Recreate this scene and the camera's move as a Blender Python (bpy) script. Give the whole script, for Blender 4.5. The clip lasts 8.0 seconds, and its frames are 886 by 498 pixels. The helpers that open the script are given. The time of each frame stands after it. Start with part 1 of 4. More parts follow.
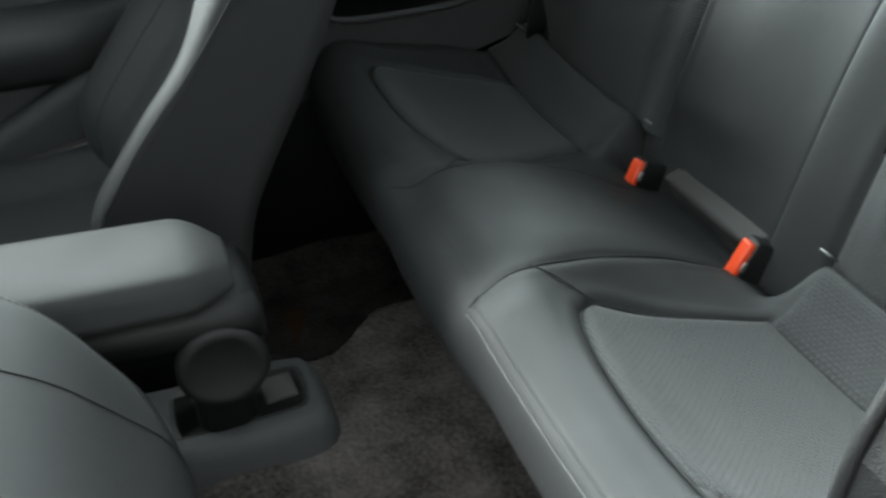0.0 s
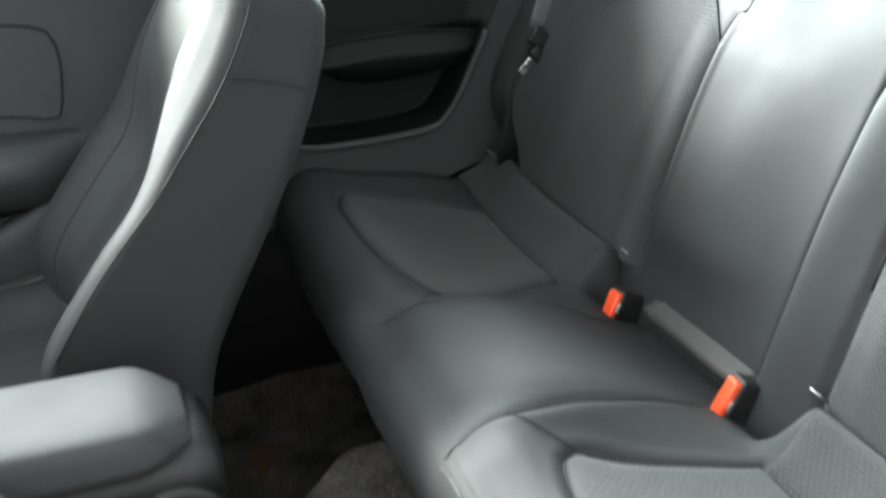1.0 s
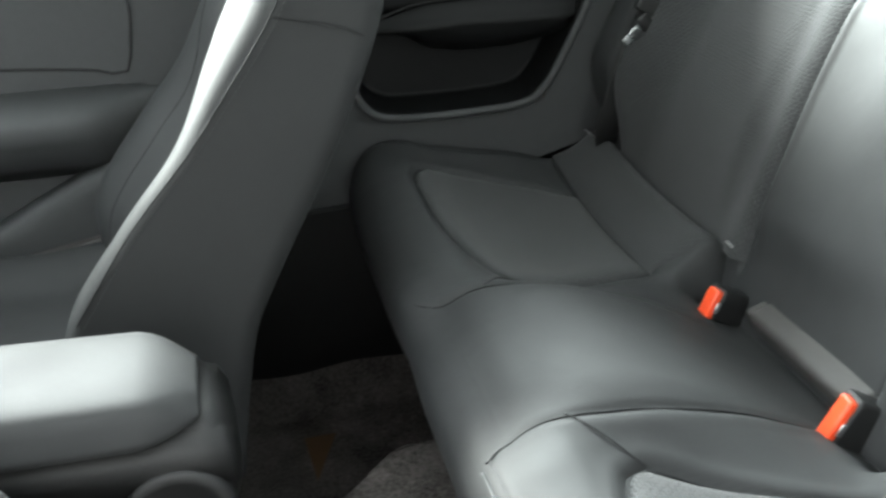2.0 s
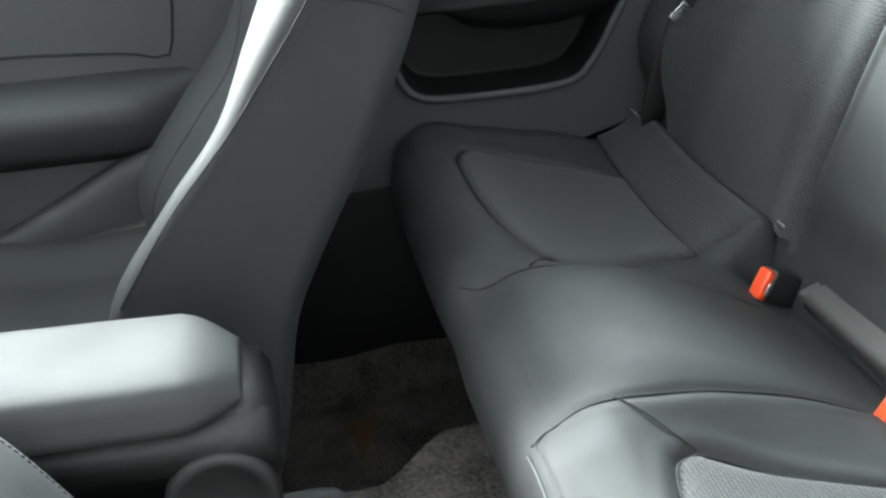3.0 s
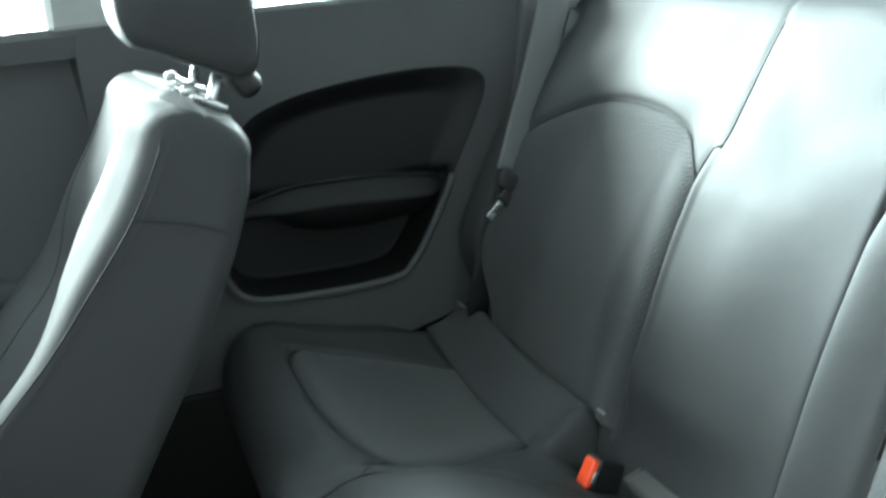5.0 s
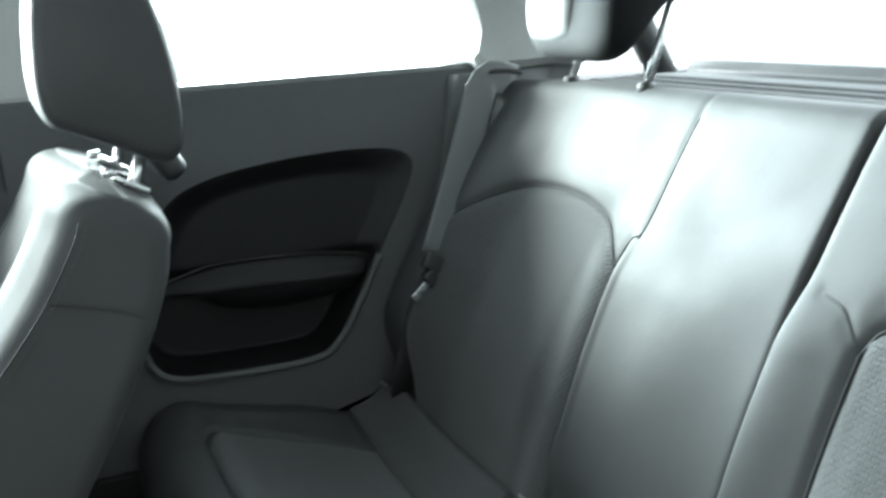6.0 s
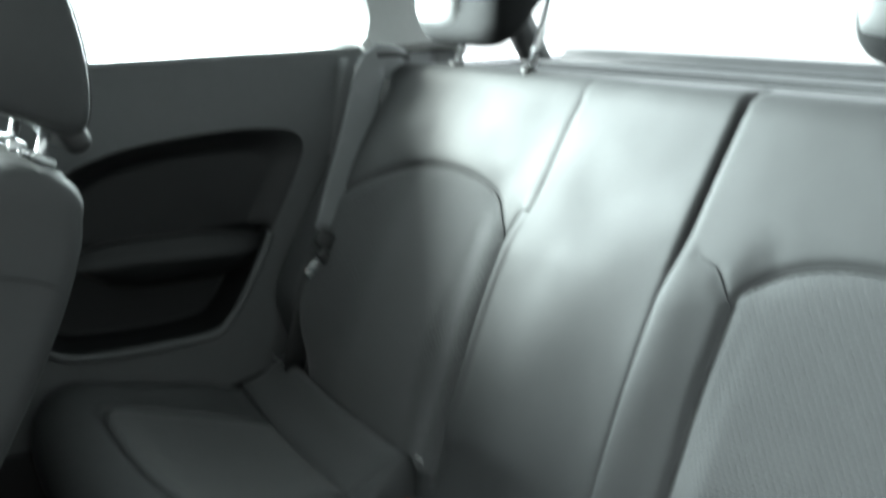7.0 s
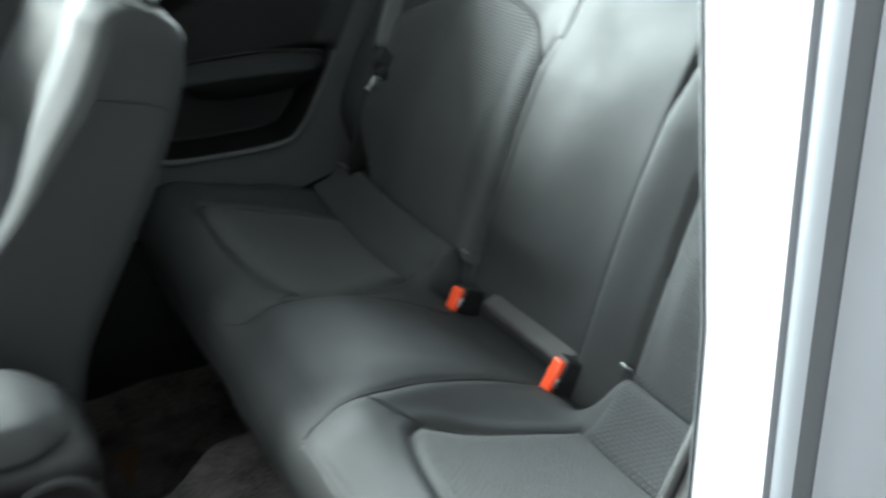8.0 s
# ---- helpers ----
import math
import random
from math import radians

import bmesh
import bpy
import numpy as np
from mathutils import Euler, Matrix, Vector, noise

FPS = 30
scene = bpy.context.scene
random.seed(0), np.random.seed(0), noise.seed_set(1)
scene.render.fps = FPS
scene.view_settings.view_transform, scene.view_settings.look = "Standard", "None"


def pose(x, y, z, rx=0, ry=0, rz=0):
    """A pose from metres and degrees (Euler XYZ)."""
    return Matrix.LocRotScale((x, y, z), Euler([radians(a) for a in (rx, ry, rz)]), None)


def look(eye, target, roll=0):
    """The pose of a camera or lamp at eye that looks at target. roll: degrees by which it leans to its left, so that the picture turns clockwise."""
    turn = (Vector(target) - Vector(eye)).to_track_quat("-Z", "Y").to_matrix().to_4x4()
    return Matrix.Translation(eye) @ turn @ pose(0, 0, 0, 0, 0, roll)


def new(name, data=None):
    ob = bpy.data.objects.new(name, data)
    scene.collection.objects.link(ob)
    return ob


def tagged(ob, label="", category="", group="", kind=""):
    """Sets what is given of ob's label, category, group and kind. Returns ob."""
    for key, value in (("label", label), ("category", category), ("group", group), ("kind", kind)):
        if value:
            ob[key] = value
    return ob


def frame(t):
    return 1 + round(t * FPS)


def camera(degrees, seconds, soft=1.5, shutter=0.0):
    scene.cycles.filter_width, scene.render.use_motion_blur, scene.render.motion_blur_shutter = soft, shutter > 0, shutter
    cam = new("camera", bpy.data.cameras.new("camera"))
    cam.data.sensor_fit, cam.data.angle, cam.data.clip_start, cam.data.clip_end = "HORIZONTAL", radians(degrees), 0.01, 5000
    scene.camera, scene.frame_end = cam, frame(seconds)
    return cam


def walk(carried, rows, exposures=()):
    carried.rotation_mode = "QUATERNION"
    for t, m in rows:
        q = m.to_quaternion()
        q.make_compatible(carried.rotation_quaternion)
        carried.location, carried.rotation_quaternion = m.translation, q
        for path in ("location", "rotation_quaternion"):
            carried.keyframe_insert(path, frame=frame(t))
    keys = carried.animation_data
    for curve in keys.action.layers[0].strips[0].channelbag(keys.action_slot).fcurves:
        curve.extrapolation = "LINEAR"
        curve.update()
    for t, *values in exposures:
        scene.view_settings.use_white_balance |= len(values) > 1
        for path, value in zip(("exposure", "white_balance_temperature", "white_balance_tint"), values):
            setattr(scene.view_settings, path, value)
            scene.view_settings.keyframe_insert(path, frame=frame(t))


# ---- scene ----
cam = camera(48.3, 8.0, 2.5, 0.9)
PATH = [
    (0, (-0.234, -0.964, 1.026), (0.245, 0.653, -0.05), -5.5),
    (0.5, (-0.248, -0.955, 1.017), (0.312, 0.639, -0.053), -2.8),
    (1, (-0.213, -0.904, 1.033), (0.372, 0.788, 0.141), -4.9),
    (1.5, (-0.159, -0.852, 0.977), (0.359, 0.873, 0.106), -5.1),
    (2, (-0.122, -0.814, 0.935), (0.228, 0.956, 0.072), -5.1),
    (3.5, (-0.119, -0.801, 0.922), (0.138, 0.975, 0.039), -6.7),
    (4, (-0.087, -0.807, 0.948), (0.288, 0.99, 0.156), -5.5),
    (4.5, (-0.117, -0.809, 0.969), (0.44, 0.984, 0.282), -5.3),
    (5.8, (-0.076, -0.824, 0.977), (0.644, 0.973, 0.476), -4.0),
    (6, (-0.09, -0.82, 0.995), (0.682, 0.961, 0.514), -3.2),
    (6.5, (-0.095, -0.825, 0.997), (0.771, 0.926, 0.565), -2.2),
    (7, (-0.168, -0.851, 0.989), (0.858, 0.789, 0.48), -1.6),
    (7.4, (-0.233, -0.899, 0.998), (0.832, 0.65, 0.316), -1.3),
    (7.5, (-0.214, -0.923, 1.007), (0.803, 0.64, 0.283), -1.9),
    (7.6, (-0.23, -0.947, 1.026), (0.767, 0.603, 0.248), -1.6),
    (7.8, (-0.224, -0.985, 1.041), (0.684, 0.578, 0.186), -2.7),
    (8, (-0.251, -1.022, 1.08), (0.595, 0.558, 0.192), -2.4),
]
walk(cam, [(t, look(eye, target, roll)) for t, eye, target, roll in PATH],
     [(0, 3.85, 6300, 4), (0.5, 4.55, 6350, 3), (1.0, 4.95, 6450, 6), (2.0, 5.15, 6450, 6), (3.5, 5.15, 6150, 4), (4.5, 4.95, 5900, -4), (6.2, 4.7, 6100, 1), (6.8, 4.62, 6200, 1), (7.5, 4.25, 6150, 1), (8, 4.3, 6150, 2)])

# ---- world and sun: thin cloud, the sun behind it low over the passenger's side ----
world = bpy.data.worlds.new("overcast_sky")
scene.world = world
world.use_nodes = True
wn = world.node_tree.nodes
sky = wn.new("ShaderNodeTexSky")
sky.sky_type = "NISHITA"
sky.sun_disc = False
sky.sun_elevation = radians(28)
sky.sun_rotation = radians(-40)
sky.air_density, sky.dust_density, sky.ozone_density = 1.0, 6.0, 0.8
wn["Background"].inputs["Strength"].default_value = 0.1
grey = wn.new("ShaderNodeHueSaturation")
grey.inputs["Saturation"].default_value = 0.3
world.node_tree.links.new(sky.outputs[0], grey.inputs["Color"])
veil = wn.new("ShaderNodeMix")  # the cloud's even white over all of the sky
veil.data_type = "RGBA"
veil.inputs[0].default_value = 0.85
veil.inputs[7].default_value = (3.7, 3.8, 3.92, 1)
world.node_tree.links.new(grey.outputs[0], veil.inputs[6])
world.node_tree.links.new(veil.outputs[2], wn["Background"].inputs[0])
sun = new("sun", bpy.data.lights.new("sun", "SUN"))
sun.data.energy, sun.data.angle, sun.data.color = 0.88, radians(17), (1.0, 0.99, 0.975)
sun.matrix_world = look((-0.643, 0.766, 0.532), (0, 0, 0))
# the low bright sky in the openings of the passenger's side windows
for lamp_name, x0, x1, watts in (("rear_side_window_light", 0.04, 0.58, 2.3), ("front_side_window_light", -0.80, -0.13, 2.0)):
    low_sky = new(lamp_name, bpy.data.lights.new(lamp_name, "AREA"))
    low_sky.data.shape, low_sky.data.size, low_sky.data.size_y, low_sky.data.spread = "RECTANGLE", x1 - x0, 0.29, radians(90)
    low_sky.data.energy, low_sky.data.color = watts, (0.97, 1.0, 1.02)
    low_sky.matrix_world = look(((x0 + x1) / 2, 0.70, 1.045), ((x0 + x1) / 2, 0.0, 1.045))

# ---- materials ----


def mat(name, color, rough=0.5, metal=0.0, spec=0.5, bump=None, var=0.0, var_scale=6.0, sheen=0.0, coat=0.0):
    """A procedural material. bump: rows of (kind, scale, strength in metres); var: how far the colour wanders at two scales."""
    m = bpy.data.materials.new(name)
    m.use_nodes = True
    nt = m.node_tree
    b = nt.nodes["Principled BSDF"]
    b.inputs["Roughness"].default_value, b.inputs["Metallic"].default_value = rough, metal
    b.inputs["Specular IOR Level"].default_value = spec
    b.inputs["Sheen Weight"].default_value, b.inputs["Coat Weight"].default_value = sheen, coat
    b.inputs["Base Color"].default_value = (*color, 1)
    tc = nt.nodes.new("ShaderNodeTexCoord")
    if var:
        n1, n2 = nt.nodes.new("ShaderNodeTexNoise"), nt.nodes.new("ShaderNodeTexNoise")
        n1.inputs["Scale"].default_value, n2.inputs["Scale"].default_value = var_scale, var_scale * 14
        n1.inputs["Detail"].default_value, n2.inputs["Detail"].default_value = 3, 2
        mx = nt.nodes.new("ShaderNodeMix")
        mx.inputs[0].default_value = 0.4
        ramp = nt.nodes.new("ShaderNodeMapRange")
        ramp.inputs[1].default_value, ramp.inputs[2].default_value = 0.3, 0.7
        ramp.inputs[3].default_value, ramp.inputs[4].default_value = 1 - var, 1 + var
        hsv = nt.nodes.new("ShaderNodeHueSaturation")
        hsv.inputs["Color"].default_value = (*color, 1)
        L = nt.links.new
        L(tc.outputs["Object"], n1.inputs[0]), L(tc.outputs["Object"], n2.inputs[0])
        L(n1.outputs[0], mx.inputs[2]), L(n2.outputs[0], mx.inputs[3]), L(mx.outputs[0], ramp.inputs[0])
        L(ramp.outputs[0], hsv.inputs["Value"]), L(hsv.outputs[0], b.inputs["Base Color"])
        r2 = nt.nodes.new("ShaderNodeMapRange")
        r2.inputs[1].default_value, r2.inputs[2].default_value = 0.3, 0.7
        r2.inputs[3].default_value, r2.inputs[4].default_value = max(rough - 0.08, 0.02), min(rough + 0.08, 1)
        L(n1.outputs[0], r2.inputs[0]), L(r2.outputs[0], b.inputs["Roughness"])
    last = None
    for kind, scale, depth in bump or ():
        if kind == "noise":
            t = nt.nodes.new("ShaderNodeTexNoise")
            t.inputs["Scale"].default_value, t.inputs["Detail"].default_value = scale, 4
            nt.links.new(tc.outputs["Object"], t.inputs[0])
            out = t.outputs[0]
        elif kind == "grain":
            t = nt.nodes.new("ShaderNodeTexVoronoi")
            t.inputs["Scale"].default_value = scale
            nt.links.new(tc.outputs["Object"], t.inputs[0])
            out = t.outputs["Distance"]
        else:  # weave, on the surface's own coordinates in metres
            t = nt.nodes.new("ShaderNodeTexBrick")
            t.offset = 0.5
            for k, v in (("Scale", 1.0), ("Mortar Size", scale * 0.2), ("Mortar Smooth", 1.0), ("Brick Width", scale * 2.0), ("Row Height", scale)):
                t.inputs[k].default_value = v
            t.inputs["Color1"].default_value = t.inputs["Color2"].default_value = (1, 1, 1, 1)
            t.inputs["Mortar"].default_value = (0, 0, 0, 1)
            nt.links.new(tc.outputs["UV"], t.inputs[0])
            out = t.outputs["Color"]
            dark = nt.nodes.new("ShaderNodeMix")
            dark.data_type = "RGBA"
            dark.blend_type = "MULTIPLY"
            dark.inputs[0].default_value = 0.6
            src = b.inputs["Base Color"].links[0].from_socket if b.inputs["Base Color"].links else None
            if src:
                nt.links.new(src, dark.inputs[6])
            else:
                dark.inputs[6].default_value = (*color, 1)
            nt.links.new(out, dark.inputs[7]), nt.links.new(dark.outputs[2], b.inputs["Base Color"])
        bp = nt.nodes.new("ShaderNodeBump")
        bp.inputs["Distance"].default_value = depth
        nt.links.new(out, bp.inputs["Height"])
        if last:
            nt.links.new(last.outputs[0], bp.inputs["Normal"])
        last = bp
    if last:
        nt.links.new(last.outputs[0], b.inputs["Normal"])
    return m


LEATHER = mat("grey_leatherette", (0.0175, 0.0185, 0.0192), 0.72, spec=0.5, bump=[("grain", 900, 0.00012), ("noise", 9, 0.002)], var=0.08, var_scale=5)
LEATHER_SIDE = mat("dark_leatherette", (0.0175, 0.0185, 0.0192), 0.72, spec=0.5, bump=[("grain", 900, 0.00012), ("noise", 9, 0.002)], var=0.08)
FABRIC = mat("woven_grey_fabric", (0.040, 0.0416, 0.0428), 0.88, spec=0.25, bump=[("weave", 0.0044, 0.0011)], var=0.12, sheen=0.15)
SEAM_CREASE = mat("seam_thread_and_crease_shade", (0.008, 0.0085, 0.009), 0.8, var=0.1, var_scale=60)
THREAD = mat("grey_thread", (0.028, 0.029, 0.03), 0.7, var=0.1, var_scale=60)
PIPING = mat("grey_piping", (0.024, 0.0252, 0.026), 0.6, var=0.1, var_scale=60)
PLASTIC = mat("black_grained_plastic", (0.008, 0.0082, 0.0084), 0.45, bump=[("grain", 900, 0.0004)], var=0.12)
TRIM = mat("charcoal_door_trim", (0.041, 0.0428, 0.044), 0.6, bump=[("grain", 800, 0.0005)], var=0.10)
GREYPLASTIC = mat("mid_grey_plastic", (0.040, 0.037, 0.035), 0.6, bump=[("grain", 800, 0.0004)], var=0.12)
# grey headrest face, its colour raised to hold the light from the front
LITFACE = mat("front_lit_grey_leatherette", (0.05, 0.052, 0.052), 0.62, bump=[("grain", 900, 0.00012)], var=0.06)
DARKPAINT = mat("dark_gloss_car_paint", (0.020, 0.021, 0.024), 0.22, coat=1.0, var=0.05)
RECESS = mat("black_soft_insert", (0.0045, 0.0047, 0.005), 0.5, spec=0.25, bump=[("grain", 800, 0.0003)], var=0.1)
PILLAR = mat("light_grey_pillar_trim", (0.27, 0.275, 0.27), 0.7, bump=[("noise", 600, 0.0004)], var=0.05)
LINER = mat("grey_headliner_cloth", (0.13, 0.13, 0.127), 0.9, bump=[("noise", 900, 0.0006)], var=0.05)
CARPET = mat("dark_carpet", (0.080, 0.073, 0.069), 0.95, spec=0.1, bump=[("noise", 420, 0.005), ("noise", 70, 0.005)], var=0.85, var_scale=13)
STRAP = mat("lit_black_belt_webbing", (0.09, 0.093, 0.096), 0.5, bump=[("noise", 900, 0.0005)], var=0.08, var_scale=30)
ORANGE = mat("orange_red_button", (0.85, 0.085, 0.026), 0.35, var=0.06, var_scale=40)
CHROME = mat("polished_steel", (0.75, 0.76, 0.77), 0.3, metal=1.0, var=0.05, var_scale=50)
GLOSSBLACK = mat("gloss_black_plastic", (0.006, 0.006, 0.0065), 0.12, var=0.05)
ANCHOR = mat("dull_zinc_wire", (0.30, 0.30, 0.30), 0.45, metal=1.0, var=0.1, var_scale=60)
# darker copy of the white body paint, with shade put into its colour
SHADEPAINT = mat("white_car_paint_in_shade", (0.15, 0.156, 0.168), 0.6, var=0.03)
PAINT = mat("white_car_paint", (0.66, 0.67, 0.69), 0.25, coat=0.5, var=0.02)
RUBBER = mat("grey_door_seal", (0.05, 0.053, 0.058), 0.6, var=0.1, var_scale=30)
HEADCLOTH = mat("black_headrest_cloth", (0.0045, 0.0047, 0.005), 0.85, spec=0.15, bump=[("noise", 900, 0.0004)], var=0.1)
SHELF = mat("grey_shelf_plastic", (0.062, 0.065, 0.066), 0.8, spec=0.2, bump=[("grain", 500, 0.0006)], var=0.1)
ASPHALT = mat("dull_asphalt_ground", (0.09, 0.09, 0.089), 0.9, bump=[("noise", 90, 0.004)], var=0.25, var_scale=0.6)
WALL = mat("grey_render_wall", (0.20, 0.20, 0.198), 0.9, bump=[("noise", 60, 0.004)], var=0.2, var_scale=1.5)
BROWN = mat("flat_brown", (0.07, 0.036, 0.012), 0.8, var=0.15, var_scale=30)
GLASS = bpy.data.materials.new("window_glass")
GLASS.use_nodes = True
gn = GLASS.node_tree
gt, gg, gm = (gn.nodes.new(k) for k in ("ShaderNodeBsdfTransparent", "ShaderNodeBsdfGlossy", "ShaderNodeMixShader"))
gt.inputs[0].default_value = (0.90, 0.93, 0.92, 1)
gg.inputs["Roughness"].default_value = 0.02
gm.inputs[0].default_value = 0.05
gn.links.new(gt.outputs[0], gm.inputs[1]), gn.links.new(gg.outputs[0], gm.inputs[2])
gn.links.new(gm.outputs[0], gn.nodes["Material Output"].inputs[0])
TINTED = GLASS.copy()
TINTED.name = "tinted_windscreen_glass"
TINTED.node_tree.nodes["Transparent BSDF"].inputs[0].default_value = (0.84, 0.88, 0.87, 1)

# ---- mesh tools ----


def mesh_of(name, verts, faces, material, uvs=None, smooth=True):
    me = bpy.data.meshes.new(name)
    me.from_pydata([tuple(map(float, v)) for v in verts], [], faces)
    if uvs is not None:
        lay = me.uv_layers.new(name="metres")
        for lp in me.loops:
            lay.data[lp.index].uv = uvs[lp.vertex_index]
    bm = bmesh.new()
    bm.from_mesh(me)
    bmesh.ops.recalc_face_normals(bm, faces=bm.faces)
    bm.to_mesh(me)
    bm.free()
    me.materials.append(material)
    me.polygons.foreach_set("use_smooth", [smooth] * len(me.polygons))
    return me


def put(name, me, parent=None, label="", **tags):
    ob = new(name, me)
    if parent is not None:
        ob.parent = parent
    if label or tags:
        tagged(ob, label, **tags)
    return ob


def thing(name, label, category, group="", at=(0, 0, 0)):
    ob = new(name)
    ob.location = at
    ob.empty_display_size = 0.05
    return tagged(ob, label, category, group)


def spline(pts, n, closed=False):
    """n points at even steps along a smooth curve through pts."""
    p = np.array(pts, float)
    k = len(p)
    if closed:
        q = np.vstack([p[-1], p, p[:2]])
        segs = k
    else:
        q = np.vstack([2 * p[0] - p[1], p, 2 * p[-1] - p[-2]])
        segs = k - 1
    out = []
    for i in range(segs):
        a, b, c, d = q[i:i + 4]
        for t in np.linspace(0, 1, 24, endpoint=False):
            out.append(0.5 * (2 * b + (c - a) * t + (2 * a - 5 * b + 4 * c - d) * t * t + (3 * b - a - 3 * c + d) * t ** 3))
    out.append(p[0] if closed else p[-1])
    out = np.array(out)
    s = np.concatenate([[0], np.cumsum(np.linalg.norm(np.diff(out, axis=0), axis=1))])
    w = np.linspace(0, s[-1], n, endpoint=not closed)
    return np.stack([np.interp(w, s, out[:, j]) for j in range(out.shape[1])], 1)


def sheet(name, grid, material, uvs=None):
    """A grid of points [i][j] as one smooth surface."""
    g = np.array(grid)
    a, b = g.shape[:2]
    faces = [(i * b + j, i * b + j + 1, (i + 1) * b + j + 1, (i + 1) * b + j) for i in range(a - 1) for j in range(b - 1)]
    return mesh_of(name, g.reshape(-1, 3), faces, material, None if uvs is None else np.array(uvs).reshape(-1, 2))


def loft(name, rings, material, caps=True, smooth=True):
    """Closed rings, one after the other, joined into one skin with its ends closed."""
    g = np.array(rings)
    a, b = g.shape[:2]
    v = list(g.reshape(-1, 3))
    faces = [(i * b + j, i * b + (j + 1) % b, (i + 1) * b + (j + 1) % b, (i + 1) * b + j) for i in range(a - 1) for j in range(b)]
    if caps:
        for i in (0, a - 1):
            c = len(v)
            v.append(g[i].mean(0))
            faces += [(i * b + j, i * b + (j + 1) % b, c) for j in range(b)]
    return mesh_of(name, v, faces, material, smooth=smooth)


def tube(name, pts, r, material, n=8, smooth_n=0, closed=False, flat=None):
    """A round bar along pts; flat=(a, b, up) gives a strap of half-widths a, b instead."""
    p = np.array(pts, float)
    if smooth_n:
        p = spline(p, smooth_n, closed)
    t = np.gradient(p, axis=0) if not closed else (np.roll(p, -1, 0) - np.roll(p, 1, 0))
    rings = []
    up = np.array(flat[2] if flat else (0.31, 0.47, 0.83), float)
    for i in range(len(p)):
        d = t[i] / (np.linalg.norm(t[i]) + 1e-9)
        side = np.cross(d, up)
        side /= np.linalg.norm(side) + 1e-9
        nor = np.cross(side, d)
        ra, rb = (flat[0], flat[1]) if flat else (r, r)
        rings.append([p[i] + side * ra * math.cos(k * 2 * math.pi / n) + nor * rb * math.sin(k * 2 * math.pi / n) for k in range(n)])
    if closed:
        rings.append(rings[0])
    return loft(name, rings, material, caps=not closed)


def rbox(name, size, r, material, at=(0, 0, 0), rot=(0, 0, 0), seg=3):
    """A box with rounded edges."""
    bm = bmesh.new()
    bmesh.ops.create_cube(bm, size=1)
    for v in bm.verts:
        v.co = Vector((v.co.x * size[0], v.co.y * size[1], v.co.z * size[2]))
    if r:
        bmesh.ops.bevel(bm, geom=bm.edges[:], offset=r, segments=seg, profile=0.5, affect="EDGES")
    bmesh.ops.transform(bm, matrix=pose(*at, *rot), verts=bm.verts)
    me = bpy.data.meshes.new(name)
    bm.to_mesh(me)
    bm.free()
    me.materials.append(material)
    me.polygons.foreach_set("use_smooth", [bool(r)] * len(me.polygons))
    return me


def disc(name, r, h, material, at, axis="y", n=40, bevel=0.004):
    """A round plate with a bevelled rim."""
    prof = [(0, -h / 2), (r - bevel, -h / 2), (r, -h / 2 + bevel), (r, h / 2 - bevel), (r - bevel, h / 2), (r - 3 * bevel, h / 2), (r - 4 * bevel, h / 2 - bevel * 0.6), (0, h / 2 - bevel * 0.6)]
    v, f = [], []
    for k in range(n):
        c, s = math.cos(k * 2 * math.pi / n), math.sin(k * 2 * math.pi / n)
        for a, b in prof:
            p = {"y": (a * c, -b, a * s), "z": (a * c, a * s, b), "x": (-b, a * c, a * s)}[axis]
            v.append(np.array(p) + at)
    m = len(prof)
    for k in range(n):
        for j in range(m - 1):
            f.append((k * m + j, k * m + j + 1, ((k + 1) % n) * m + j + 1, ((k + 1) % n) * m + j))
    me = mesh_of(name, v, f, material)
    bm = bmesh.new()
    bm.from_mesh(me)
    bmesh.ops.remove_doubles(bm, verts=bm.verts, dist=1e-5)
    bm.to_mesh(me)
    bm.free()
    return me


def panel(name, outline, lo, hi, axis, material, bevel=0.0):
    """An outline in the plane across an axis, given a thickness from lo to hi along it."""
    o = np.array(outline, float)
    c = o.mean(0)

    def ring(s, k):
        q = c + (o - c) * s
        return [{"x": (k, a, b), "y": (a, k, b), "z": (a, b, k)}[axis] for a, b in q]
    e = bevel / max(np.ptp(o, axis=0).min() / 2, 1e-6)
    sg = 1 if hi > lo else -1
    rings = [ring(1 - e, lo), ring(1, lo + sg * bevel), ring(1, hi - sg * bevel), ring(1 - e, hi)] if bevel else [ring(1, lo), ring(1, hi)]
    v = [p for r in rings for p in r]
    n = len(o)
    f = [(i * n + j, i * n + (j + 1) % n, (i + 1) * n + (j + 1) % n, (i + 1) * n + j) for i in range(len(rings) - 1) for j in range(n)]
    f += [tuple(range(n)), tuple(range((len(rings) - 1) * n, len(rings) * n))]
    return mesh_of(name, v, f, material, smooth=False)


